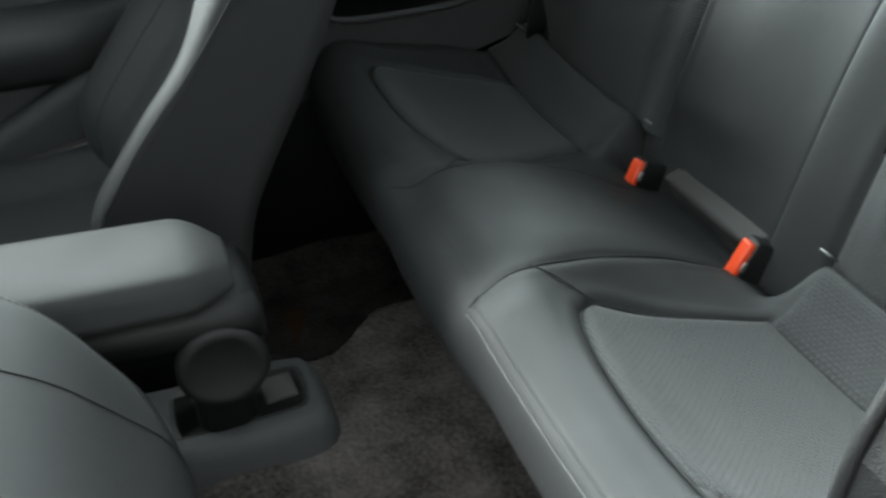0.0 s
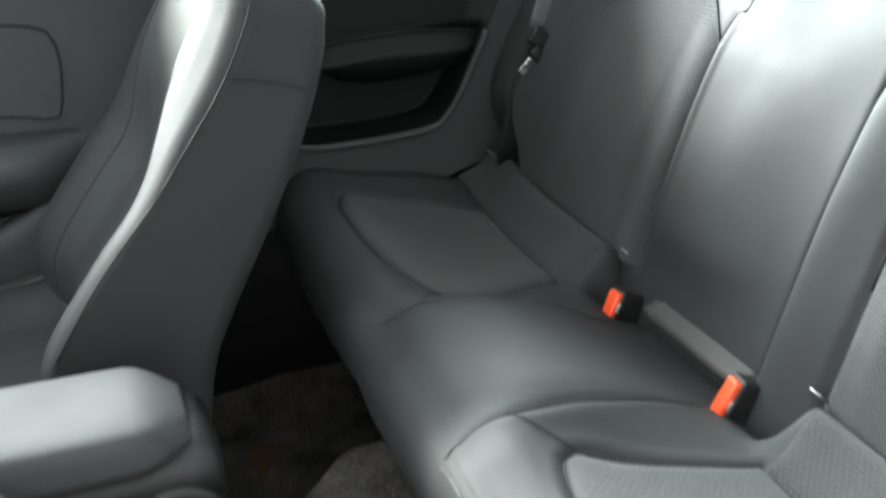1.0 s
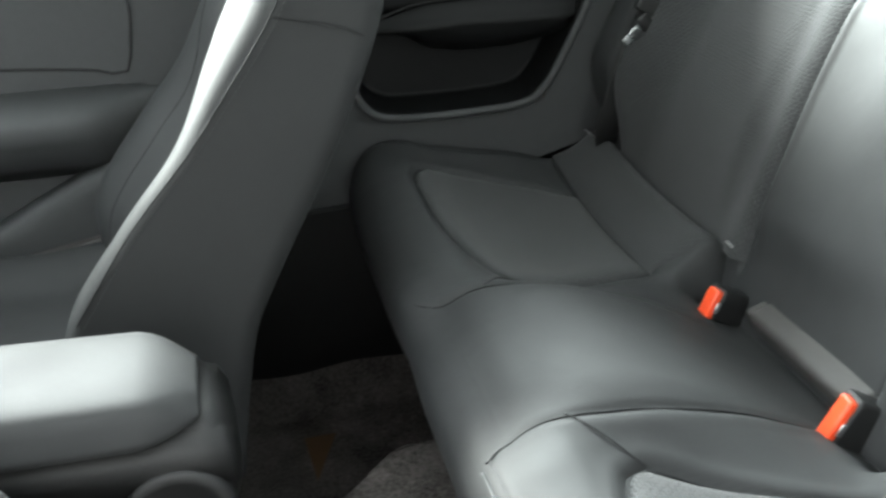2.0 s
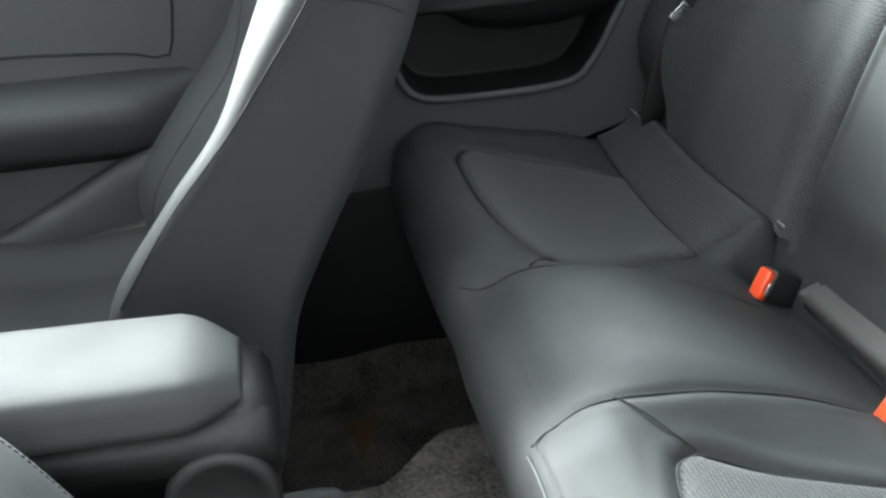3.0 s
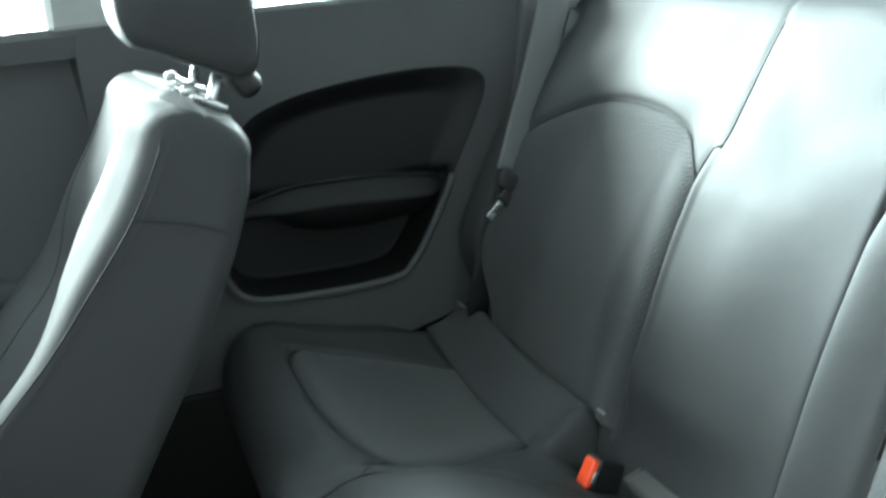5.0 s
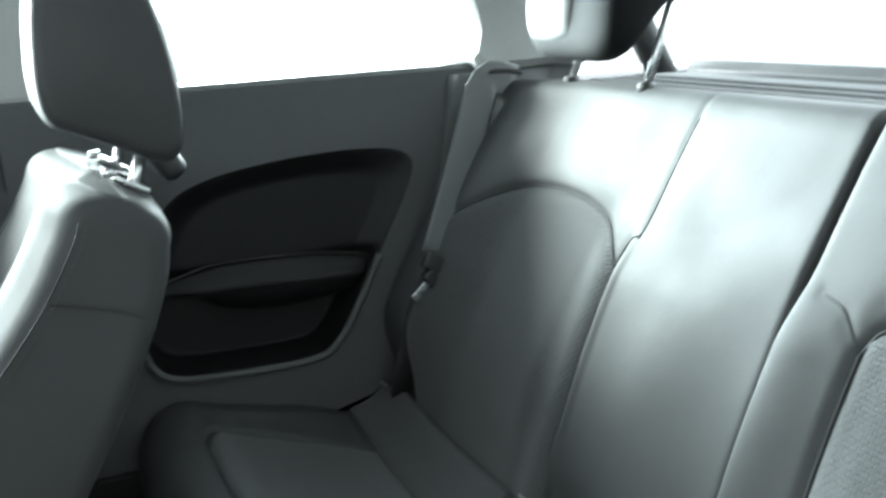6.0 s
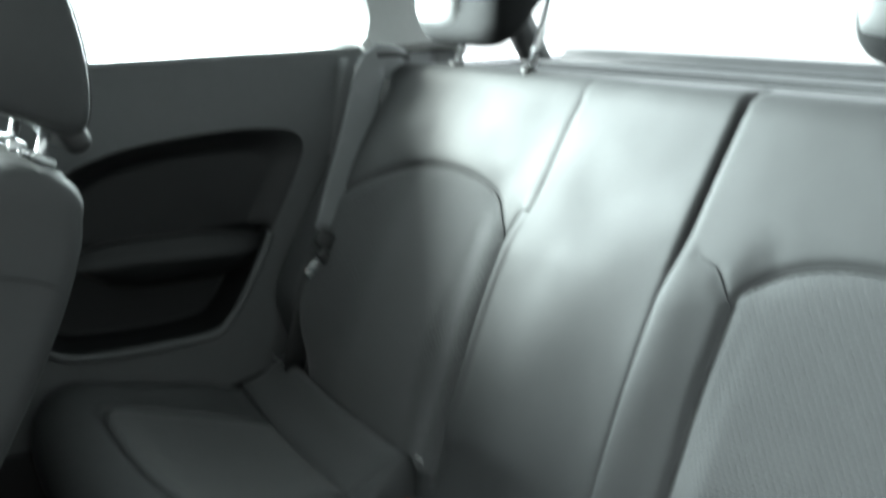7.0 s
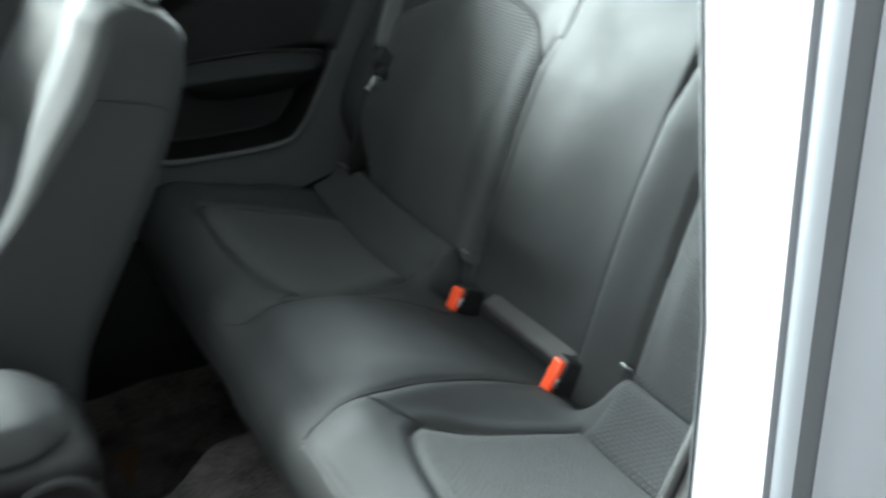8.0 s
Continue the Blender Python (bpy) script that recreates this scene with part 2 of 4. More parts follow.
def stitches(name, pts, material, step=0.0062, length=0.0042, r=0.0007):
    """A row of single thread stitches along a path."""
    p = np.array(pts, float)
    d = np.concatenate([[0], np.cumsum(np.linalg.norm(np.diff(p, axis=0), axis=1))])
    v, f = [], []
    for k in np.arange(0, d[-1] - length, step):
        a, b = (np.array([np.interp(k + o, d, p[:, j]) for j in range(3)]) for o in (0, length))
        t = (b - a) / np.linalg.norm(b - a)
        s1 = np.cross(t, (0.3, 0.5, 0.8))
        s1 /= np.linalg.norm(s1)
        s2 = np.cross(t, s1)
        i0 = len(v)
        for q, rr in ((a, 0.4), (a + t * length * 0.2, 1), (b - t * length * 0.2, 1), (b, 0.4)):
            v += [q + r * rr * (s1 * math.cos(w) + s2 * math.sin(w)) for w in (0, 1.57, 3.14, 4.71)]
        f += [(i0 + 4 * m + n, i0 + 4 * m + (n + 1) % 4, i0 + 4 * m + 4 + (n + 1) % 4, i0 + 4 * m + 4 + n) for m in range(3) for n in range(4)]
    return mesh_of(name, v, f, material)


def smooth01(x, a, b):
    t = np.clip((np.asarray(x, float) - a) / (b - a), 0, 1)
    return t * t * (3 - 2 * t)


def near_line(px, py, line):
    """Distance of points (arrays) from a polyline."""
    best = np.full(np.shape(px), 9.0)
    for (x0, y0), (x1, y1) in zip(line[:-1], line[1:]):
        dx, dy = x1 - x0, y1 - y0
        t = np.clip(((px - x0) * dx + (py - y0) * dy) / (dx * dx + dy * dy + 1e-12), 0, 1)
        best = np.minimum(best, np.hypot(px - x0 - t * dx, py - y0 - t * dy))
    return best


# ---- the car's shell: floor, sides, roof ----
ground = put("ground", mesh_of("ground", [(-800, -800, -0.32), (800, -800, -0.32), (800, 800, -0.32), (-800, 800, -0.32)], [(0, 1, 2, 3)], ASPHALT, smooth=False),
             None, "dull grey asphalt ground outside the car", category="ground", kind="structure")

# unseen wall, added to block low sky and bounce light on the driver's side
put("near_light_blocker", panel("near_light_blocker", [(-9, -0.32), (9, -0.32), (9, 2.8), (-9, 2.8)], -2.1, -2.0, "y", WALL, 0.01), None, "unseen grey wall added to block low sky beside the car", category="wall", kind="structure")


def floor_z(x, y):
    """The carpet: two footwells and the tunnel between them."""
    flare = 0.085 + 0.095 * smooth01(x, -0.11, 0.02)
    up = smooth01(y, -0.235, -0.085) * (1 - smooth01(y - flare, 0.0, 0.09))
    return 0.205 * up - 0.012 * up * smooth01(x, -0.15, 0.1) + 0.004 * np.sin(31 * x + 3 * y) * np.sin(23 * y) + 0.16 * smooth01(np.abs(y), 0.56, 0.66)


xs, ys = np.linspace(-1.25, 0.5, 120), np.linspace(-0.68, 0.68, 140)
floor = put("floor", sheet("floor", [[(x, y, floor_z(x, y)) for y in ys] for x in xs], CARPET), None,
            "dark grey worn carpet over footwells and tunnel", category="carpet", kind="structure")

# rear bench seat ------------------------------------------------------------
SEAT_X = spline([(0.035, 0.408), (0.05, 0.4165), (0.07, 0.4205), (0.095, 0.4175), (0.12, 0.404), (0.16, 0.377), (0.22, 0.355), (0.30, 0.343), (0.35, 0.338), (0.385, 0.352), (0.42, 0.374), (0.44, 0.372), (0.455, 0.345)], 200)
HUMP_X = spline([(0.055, 0.400), (0.09, 0.421), (0.14, 0.430), (0.2, 0.420), (0.28, 0.384), (0.35, 0.342), (0.40, 0.314), (0.455, 0.300)], 200)


def bench_z(x, y):
    """Height of the cushion's top over the plan."""
    a = np.abs(y)
    seat = np.interp(x, SEAT_X[:, 0], SEAT_X[:, 1])
    dip = np.clip((a - 0.345) / 0.2, -1, 1.4)
    seat = seat + np.where(dip < 0, 0.020, 0.032) * np.abs(dip) ** 2.2 * (1 - 0.5 * smooth01(x, 0.25, 0.40)) * (0.45 + 0.55 * smooth01(x, 0.06, 0.2)) - 0.002
    # the low ends of the roll beside the buckles
    roll = smooth01(x, 0.335, 0.41) * (1 - smooth01(a, 0.178, 0.222))
    hump = np.interp(x, HUMP_X[:, 0], HUMP_X[:, 1]) - 0.004 * (a / 0.12) ** 2
    w = 1 - smooth01(a, 0.085, 0.205)
    w = 1 - (1 - w) * (1 - roll)
    return hump * w + seat * (1 - w)


def pad_plan(sign):
    """The woven panel of one seat in plan: inner, front and outer edge."""
    inner = spline([(0.352, 0.236), (0.26, 0.208), (0.19, 0.186), (0.163, 0.182)], 16)
    front = spline([(0.163, 0.182), (0.138, 0.200), (0.120, 0.255), (0.108, 0.33), (0.103, 0.42), (0.103, 0.490)], 24)
    outer = spline([(0.103, 0.490), (0.116, 0.523), (0.15, 0.537), (0.21, 0.533), (0.28, 0.512), (0.352, 0.486)], 16)
    return [(x, sign * y) for x, y in np.vstack([inner, front[1:], outer[1:]])]


HUMP_LINE = spline([(0.030, 0.150), (0.046, 0.136), (0.07, 0.129), (0.11, 0.130), (0.15, 0.129), (0.22, 0.124), (0.30, 0.116), (0.37, 0.108)], 50)
bench = thing("rear_bench_cushion", "dark grey leatherette two-seat rear bench cushion with woven panels", "car seat")
ny = 330
rings = []
FRONT = spline([(0.145, 0.012), (0.122, 0.10), (0.076, 0.20), (0.037, 0.285), (0.023, 0.345), (0.0225, 0.383), (0.032, 0.407), (0.055, 0.419)], 44)
top_x = np.linspace(0.055, 0.455, 92)
lines = [pad_plan(1), pad_plan(-1), [(0.352, 0.240), (0.352, 0.60)], [(0.352, -0.240), (0.352, -0.60)]]


def front_shift(y):
    """How far the bench's front edge stands forward, with round outer corners."""
    a = abs(y)
    return (0.012 if y > 0 else 0.004) * float(smooth01(a, 0.08, 0.25)) - 0.026 * max(0.0, (a - 0.50) / 0.115) ** 2.5


for y in np.linspace(-0.615, 0.615, ny):
    z55 = float(bench_z(0.055, y))
    lift = z55 - 0.418
    end = smooth01(abs(y), 0.585, 0.615)
    sh = front_shift(y)
    round_ = 1 - float(smooth01(abs(y), 0.08, 0.20))
    fr = [(x - sh * smooth01(z, 0.05, 0.36) - 0.010 * round_ * math.exp(-((z - 0.30) / 0.06) ** 2) + 0.006 * round_ * smooth01(z, 0.37, 0.41), y, z + lift * smooth01(z, 0.15, 0.41)) for x, z in FRONT[:-1]]
    top_x = np.linspace(0.055 - sh, 0.455, 110)
    px, py = top_x, np.full_like(top_x, y)
    z = bench_z(px, py)
    d = np.min([near_line(px, py, ln) for ln in lines], axis=0)
    dh = near_line(px, np.abs(py), [tuple(p) for p in HUMP_LINE])
    # the sewn edge of the middle: a fine valley, its outer lip a touch fuller
    inside = np.abs(py) < np.interp(px, HUMP_LINE[:, 0], HUMP_LINE[:, 1])
    z = z - 0.0030 * np.exp(-(dh / 0.0045) ** 2) + np.where(inside, 0.0, 0.0012) * np.exp(-((dh - 0.012) / 0.008) ** 2)
    z = z - 0.0075 * np.exp(-(d / 0.0042) ** 2) + 0.0014 * np.exp(-((d - 0.014) / 0.007) ** 2) - 0.012 * end
    # small folds of the leather by the buckles and wear over the top
    z = z + 0.0006 * np.sin(40 * px + 25 * py) * np.sin(17 * py + 1)
    # the passenger's side rolls over at the front in one soft quarter round
    soft = float(smooth01(y, 0.14, 0.26))
    if soft > 0:
        low_k = int(np.argmin([p[0] for p in fr]))
        (xa, _, za), xb = fr[low_k], 0.086
        zb = float(np.interp(xb, px, z))
        z_round = za + (zb - za) * np.sqrt(np.clip(1 - ((xb - px) / (xb - xa)) ** 2, 0, 1))
        z = np.where(px < xb, z + soft * (z_round - z), z)
        rise = np.linspace(za, float(z_round[0]), len(fr) - low_k + 1)[:-1]
        fr = fr[:low_k] + [(p[0] + soft * (xb - (xb - xa) * math.sqrt(max(0.0, 1 - ((q - za) / (zb - za)) ** 2)) - p[0]), y, p[2] + soft * (q - p[2])) for p, q in zip(fr[low_k:], rise)]
    rings.append(fr + list(zip(px, py, z)) + [(0.462, y, 0.30), (0.462, y, 0.05), (0.30, y, 0.012)])
put("cushion", loft("cushion", rings, LEATHER), bench)


def pad_mesh(name, sign):
    """The woven panel, slightly domed, with its rounded front corners."""
    inner, outer = np.array([(0.163, 0.182), (0.22, 0.196), (0.29, 0.217), (0.352, 0.236)]), np.array([(0.103, 0.505), (0.118, 0.525), (0.15, 0.537), (0.21, 0.533), (0.28, 0.512), (0.352, 0.486)])
    front = spline([(0.176, 0.182), (0.143, 0.194), (0.130, 0.22), (0.118, 0.26), (0.108, 0.33), (0.103, 0.42), (0.103, 0.490), (0.112, 0.518), (0.134, 0.535)], 60)
    g, uv = [], []
    for i in range(71):
        u = i / 70
        fy = 0.182 + u * (0.535 - 0.182)
        xf = np.interp(fy, front[:, 1], front[:, 0])
        row, ur = [], []
        for j in range(51):
            v = j / 50
            x = xf + (0.352 - xf) * v
            yi, yo = np.interp(x, inner[:, 0], inner[:, 1]), np.interp(x, outer[:, 0], outer[:, 1])
            y = yi + (yo - yi) * u
            e = min(u * 0.3, (1 - u) * 0.3, v * 0.22, (1 - v) * 0.22)
            h = -0.006 + 0.0145 * (1 - math.exp(-e / 0.0065))
            row.append((x, sign * y, float(bench_z(x, y)) + h))
            ur.append((y, x))
        g.append(row), uv.append(ur)
    return sheet(name, g, FABRIC, uv)


def roll_mesh(name, sign):
    """The woven strip that rises from the seat towards the backrest."""
    g, uv = [], []
    for i in range(61):
        u = i / 60
        row, ur = [], []
        for j in range(25):
            v = j / 24
            y0 = 0.236 - 0.034 * v
            y = y0 + (0.614 - y0) * u
            x = 0.352 + 0.086 * v
            e = min(u * 0.36, (1 - u) * 0.36, v * 0.09, (1 - v) * 0.12)
            h = -0.004 + 0.0115 * (1 - math.exp(-e / 0.008))
            row.append((x, sign * y, float(bench_z(x, max(y, 0.216))) + h - 0.03 * math.exp(-((y - y0) / 0.01)) * v))
            ur.append((y, x))
        g.append(row), uv.append(ur)
    return sheet(name, g, FABRIC, uv)


for sign in (1, -1):
    put("seat_panel", pad_mesh("seat_panel", sign), bench, "woven grey fabric seat panel")
    put("rear_roll", roll_mesh("rear_roll", sign), bench, "woven grey fabric strip")

    def on_bench(plan, lift=0.0005, s=sign):
        return [(x, s * y, float(bench_z(x, y)) + lift) for x, y in plan]
    put("seam", tube("seam", on_bench([tuple(p) for p in HUMP_LINE], -0.0019), 0.0010, SEAM_CREASE, 6), bench)
    put("seam", tube("seam", on_bench(spline([(0.108, 0.130), (0.128, 0.151), (0.147, 0.168), (0.163, 0.182)], 20), 0.0014), 0.0009, SEAM_CREASE, 6), bench)
    # dark tubes sunk around the woven panels stand in for the creases' shade
    put("crease_shade", tube("crease_shade", on_bench(pad_plan(1), -0.0038), 0.0016, SEAM_CREASE, 6), bench)
    put("crease_shade", tube("crease_shade", on_bench([(0.352, y) for y in np.linspace(0.24, 0.60, 30)], -0.004), 0.0016, SEAM_CREASE, 6), bench)
    if sign > 0:
        continue
    # piping along the front edge of the driver's side seat, and its stitched seam
    pipe = [(0.0270 - front_shift(sign * y), sign * y, 0.4015 + float(bench_z(0.055, y)) - 0.418) for y in np.linspace(0.152, 0.60, 60)]
    put("piping", tube("piping", pipe, 0.0016, PIPING, 8), bench, "thin grey piping")
    put("stitching", stitches("stitching", [(x + 0.0065, y, z + 0.0125) for x, y, z in pipe], THREAD), bench, "grey thread stitching")

# rear backrests --------------------------------------------------------------
BACK_X = spline([(0.28, 0.414), (0.375, 0.448), (0.47, 0.482), (0.585, 0.527), (0.7, 0.584), (0.8, 0.642), (0.85, 0.674)], 120)


def arch_top(a, side=1):
    a0 = 0.178 if side > 0 else 0.195
    u = np.clip((np.asarray(a) - a0) / (0.555 - a0), 0, 1)
    return 0.668 + 0.064 * np.clip(1 - np.abs(2 * u - 1) ** 2.6, 0, 1) ** 0.8


def back_x(y, z):
    """The front of the backrests, over the car's width and height."""
    a = np.abs(y)
    x = np.interp(z, BACK_X[:, 0], BACK_X[:, 1])
    low = 1 - smooth01(z, 0.66, 0.735)
    ridge = ((0.013 * (1 - smooth01(a, 0.153, 0.166)) + 0.0035 * np.exp(-((a - 0.149) / 0.006) ** 2)) * (y > -0.118) * smooth01(y, -0.10, 0.05) * smooth01(z, 0.375, 0.45) + 0.016 * (1 - smooth01(a, 0.130, 0.215)) * (y < -0.118)) * low
    dish = 0.010 * smooth01(a, 0.19, 0.24) * (1 - smooth01(a, 0.46, 0.54)) * (1 - smooth01(z, 0.70, 0.76))
    wrap = 0.075 * smooth01(a, 0.43, 0.62) * (1 - 0.35 * smooth01(z, 0.7, 0.86)) * smooth01(z, 0.36, 0.54)
    belly = 0.014 * np.exp(-((z - 0.50) / 0.11) ** 2) * (a > 0.2)
    return x - ridge + dish - wrap - belly * smooth01(a, 0.2, 0.26)


BACK_PADS = {k: [(a0, z) for z in np.linspace(0.36, 0.67, 10)] + [(a, float(arch_top(a, k))) for a in np.linspace(a0 + 0.008, 0.553, 26)] + [(0.556, z) for z in np.linspace(0.66, 0.36, 10)] for k, a0 in ((1, 0.169), (-1, 0.207))}


def backrest(name, y0, y1, label):
    ob = thing(name, label, "car seat backrest")
    rings = []
    n = int((y1 - y0) / 0.003)
    zs = np.linspace(0.28, 0.845, 114)
    for k, y in enumerate(np.linspace(y0, y1, n)):
        edge = min(y - y0, y1 - y)
        by_split = -0.16 < y < 0
        rnd = (0.007 if by_split else 0.020) * math.exp(-(edge / (0.003 if by_split else 0.006)))
        x = back_x(np.full_like(zs, y), zs) + rnd
        d = near_line(np.full_like(zs, abs(y)), zs, BACK_PADS[1 if y > 0 else -1])
        d2 = near_line(np.full_like(zs, abs(y)), zs, [(0.146, 0.712), (0.164 if y > 0 else 0.178, 0.702), (0.175 if y > 0 else 0.210, 0.668)])
        if y > 0:
            d2 = np.minimum(d2, near_line(np.full_like(zs, y), zs, [(0.146, 0.705), (0.142, 0.85)]))
        x = x + 0.0055 * np.exp(-(d / 0.006) ** 2) + 0.0022 * np.exp(-(d2 / 0.006) ** 2) + 0.001 * np.sin(30 * zs + 9 * y) * np.sin(24 * y)
        xt = x[-1]
        sh = 0.6 * rnd
        top = [(xt + 0.010, y, 0.861 - sh), (xt + 0.024, y, 0.871 - sh), (xt + 0.045, y, 0.873 - sh), (xt + 0.065, y, 0.866 - sh), (xt + 0.075, y, 0.845), (0.70, y, 0.6), (0.58, y, 0.30)]
        rings.append([(a, y, b) for a, b in zip(x, zs)] + top)
    put("backrest_cushion", loft("backrest_cushion", rings, LEATHER), ob)
    return ob


def back_panel(name, sign):
    """The woven panel of a backrest with its arched top."""
    g, uv = [], []
    for i in range(75):
        u = i / 74
        a0 = 0.170 if sign > 0 else 0.208
        a = a0 + (0.556 - a0) * u
        zt = float(arch_top(a, sign))
        row, ur = [], []
        for j in range(61):
            v = j / 60
            z = 0.365 + (zt - 0.365) * v
            e = min(u * 0.36, (1 - u) * 0.36, (1 - v) * 0.33, 0.05 + v)
            h = -0.005 + 0.0135 * (1 - math.exp(-e / 0.011))
            row.append((float(back_x(sign * a, z)) - h, sign * a, z))
            ur.append((a, z))
        g.append(row), uv.append(ur)
    return sheet(name, g, FABRIC, uv)


wide_back = backrest("rear_backrest_wide", -0.114, 0.616, "dark grey leatherette rear backrest section, upright and latched")
near_back = backrest("rear_backrest_narrow", -0.616, -0.121, "dark grey leatherette single rear backrest section beside the split")
for ob, sign in ((wide_back, 1), (near_back, -1)):
    put("backrest_panel", back_panel("backrest_panel", sign), ob, "woven grey fabric backrest panel")
    # a dark tube puts the shade into the crease around the panel
    put("crease_shade", tube("crease_shade", [(float(back_x(sign * a, z)) + 0.003, sign * a, z) for a, z in BACK_PADS[sign][4:-4]], 0.0018, SEAM_CREASE, 6), ob)
    s_line = spline([(0.146, 0.712), (0.164 if sign > 0 else 0.178, 0.702), (0.175 if sign > 0 else 0.210, 0.668)], 14)
    put("seam", tube("seam", [(float(back_x(sign * a, z)) + 0.0012, sign * a, z) for a, z in s_line], 0.0008, SEAM_CREASE, 6), ob)
put("seam", tube("seam", [(float(back_x(0.144, z)) + 0.0016, 0.146 - 0.004 * (z - 0.7) / 0.15, z) for z in np.linspace(0.708, 0.845, 24)], 0.0009, SEAM_CREASE, 6), wide_back)


def rear_headrest(y):
    ob = thing("rear_headrest", "black and grey rear headrest raised on steel posts", "headrest", "rear headrests")
    sec = spline([(0.630, 0.938), (0.650, 0.908), (0.675, 0.920), (0.706, 0.955), (0.738, 0.982), (0.775, 0.992), (0.790, 1.02), (0.788, 1.08), (0.765, 1.135), (0.715, 1.15), (0.672, 1.13), (0.642, 1.04)], 60, True)
    c = sec.mean(0)
    rings = []
    for v in np.linspace(-1, 1, 33):
        s = 0.72 + 0.28 * math.sqrt(max(0, 1 - abs(v) ** 5))
        rings.append([(c[0] + (p[0] - c[0]) * s, y + 0.116 * v, c[1] + (p[1] - c[1]) * s) for p in sec])
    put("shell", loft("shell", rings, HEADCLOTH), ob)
    g = []
    for i in range(29):
        v = -1 + i / 14
        row = []
        for j in range(33):
            w = -1 + j / 16
            k = (1 - abs(v) ** 5) * (1 - abs(w) ** 5)
            z = 1.026 + 0.096 * w * (1 - 0.1 * v * v)
            row.append((np.interp(z, [0.93, 1.04, 1.12], [0.628, 0.638, 0.668]) - 0.010 * k ** 0.4 + 0.010 * (1 - k), y + 0.040 + 0.070 * v * (1 - 0.08 * w * w), z))
        g.append(row)
    put("front_cushion", sheet("front_cushion", g, LITFACE), ob, "grey leatherette face lightened as if lit from the front")
    for s in (-1, 1):
        put("post", tube("post", [(0.698, y + 0.095 * s, 0.862), (0.748, y + 0.095 * s, 1.0)], 0.0062, CHROME, 12), ob, "polished steel post")
        put("guide_sleeve", disc("guide_sleeve", 0.012, 0.014, PLASTIC, np.array((0.700, y + 0.095 * s, 0.872)), "z", 20, 0.002), ob)
    return ob


rear_headrest(0.385)
rear_headrest(-0.385)

# belt buckles, the strip between them, the anchor points


def buckle(y, tilt, k):
    ob = thing("belt_buckle", "black seat belt buckle with orange-red release button", "seat belt buckle", "rear belt buckles", (0.391, y, 0.337))
    ob.rotation_euler = [radians(a) for a in (0, -60, tilt)]
    put("housing", rbox("housing", (0.052 * k, 0.030, 0.085), 0.005, PLASTIC, (0.002, 0.004, -0.040)), ob)
    put("release_button", rbox("release_button", (0.047 * k, 0.020, 0.012), 0.003, ORANGE, (0, 0.002, 0.004)), ob, "orange-red press button")
    put("slot", rbox("slot", (0.014, 0.002, 0.006), 0.0008, CHROME, (-0.002, -0.0105, 0.003)), ob, "steel tongue slot")
    return ob


buckle(0.135, 8, 0.78)
buckle(-0.122, -6, 1.2)
strip = thing("rubber_strip", "grey-brown plastic strip between the belt buckles", "trim strip")
put("strip_body", rbox("strip_body", (0.046, 0.205, 0.030), 0.009, GREYPLASTIC, (0.438, -0.006, 0.335), (0, -18, 0), 4), strip)
for y in (-0.112, 0.100):
    put("end_cap", rbox("end_cap", (0.043, 0.012, 0.027), 0.005, GREYPLASTIC, (0.438, y, 0.334), (0, -18, 0)), strip)


def anchor(p):
    ob = thing("child_seat_anchor", "small steel anchor loop in the seat gap", "anchor loop", "child seat anchors")
    put("loop", tube("loop", [(p[0], p[1] - 0.010, p[2] - 0.01), (p[0] - 0.010, p[1] - 0.008, p[2]), (p[0] - 0.010, p[1] + 0.008, p[2]), (p[0], p[1] + 0.010, p[2] - 0.01)], 0.0017, ANCHOR, 8, 16), ob)
    return ob


for p in ((0.452, -0.203, 0.384), (0.453, 0.200, 0.378), (0.412, 0.585, 0.412)):
    anchor(p)

# the far seat belt ------------------------------------------------------------
belt = thing("seat_belt", "black rear seat belt hanging beside the backrest", "seat belt")
# light and shade are in the strap's colours: raised above, near black below
put("lit_upper_strap", tube("lit_upper_strap", [(0.655, 0.578, 0.868), (0.622, 0.574, 0.878), (0.596, 0.571, 0.866), (0.548, 0.557, 0.752), (0.490, 0.540, 0.620)], 0, STRAP, 10, 24, flat=(0.028, 0.0012, (0, 1, 0))), belt)
put("strap_guide", tube("strap_guide", [(0.575, 0.588, 0.868), (0.604, 0.578, 0.886), (0.630, 0.560, 0.889), (0.652, 0.545, 0.884)], 0.004, PLASTIC, 10, 20), belt, "black plastic belt guide")
put("shaded_lower_strap", tube("shaded_lower_strap", [(0.490, 0.540, 0.60), (0.452, 0.546, 0.52), (0.425, 0.556, 0.42), (0.432, 0.570, 0.385)], 0, PLASTIC, 10, 16, flat=(0.020, 0.0012, (0, 1, 0))), belt)
put("tongue", rbox("tongue", (0.060, 0.014, 0.028), 0.005, PLASTIC, (0.488, 0.530, 0.604), (0, 35, 0)), belt)
put("tongue_stop", rbox("tongue_stop", (0.020, 0.016, 0.034), 0.004, PLASTIC, (0.474, 0.529, 0.584), (0, -35, 0)), belt)
put("tongue_plate", rbox("tongue_plate", (0.030, 0.0025, 0.012), 0.001, CHROME, (0.453, 0.528, 0.570), (0, -42, 0)), belt, "steel tongue plate")

# ---- far side: quarter panel, window, pillars -------------------------------
quarter = thing("rear_quarter_panel", "charcoal plastic rear side panel with recessed armrest and pocket", "side panel")
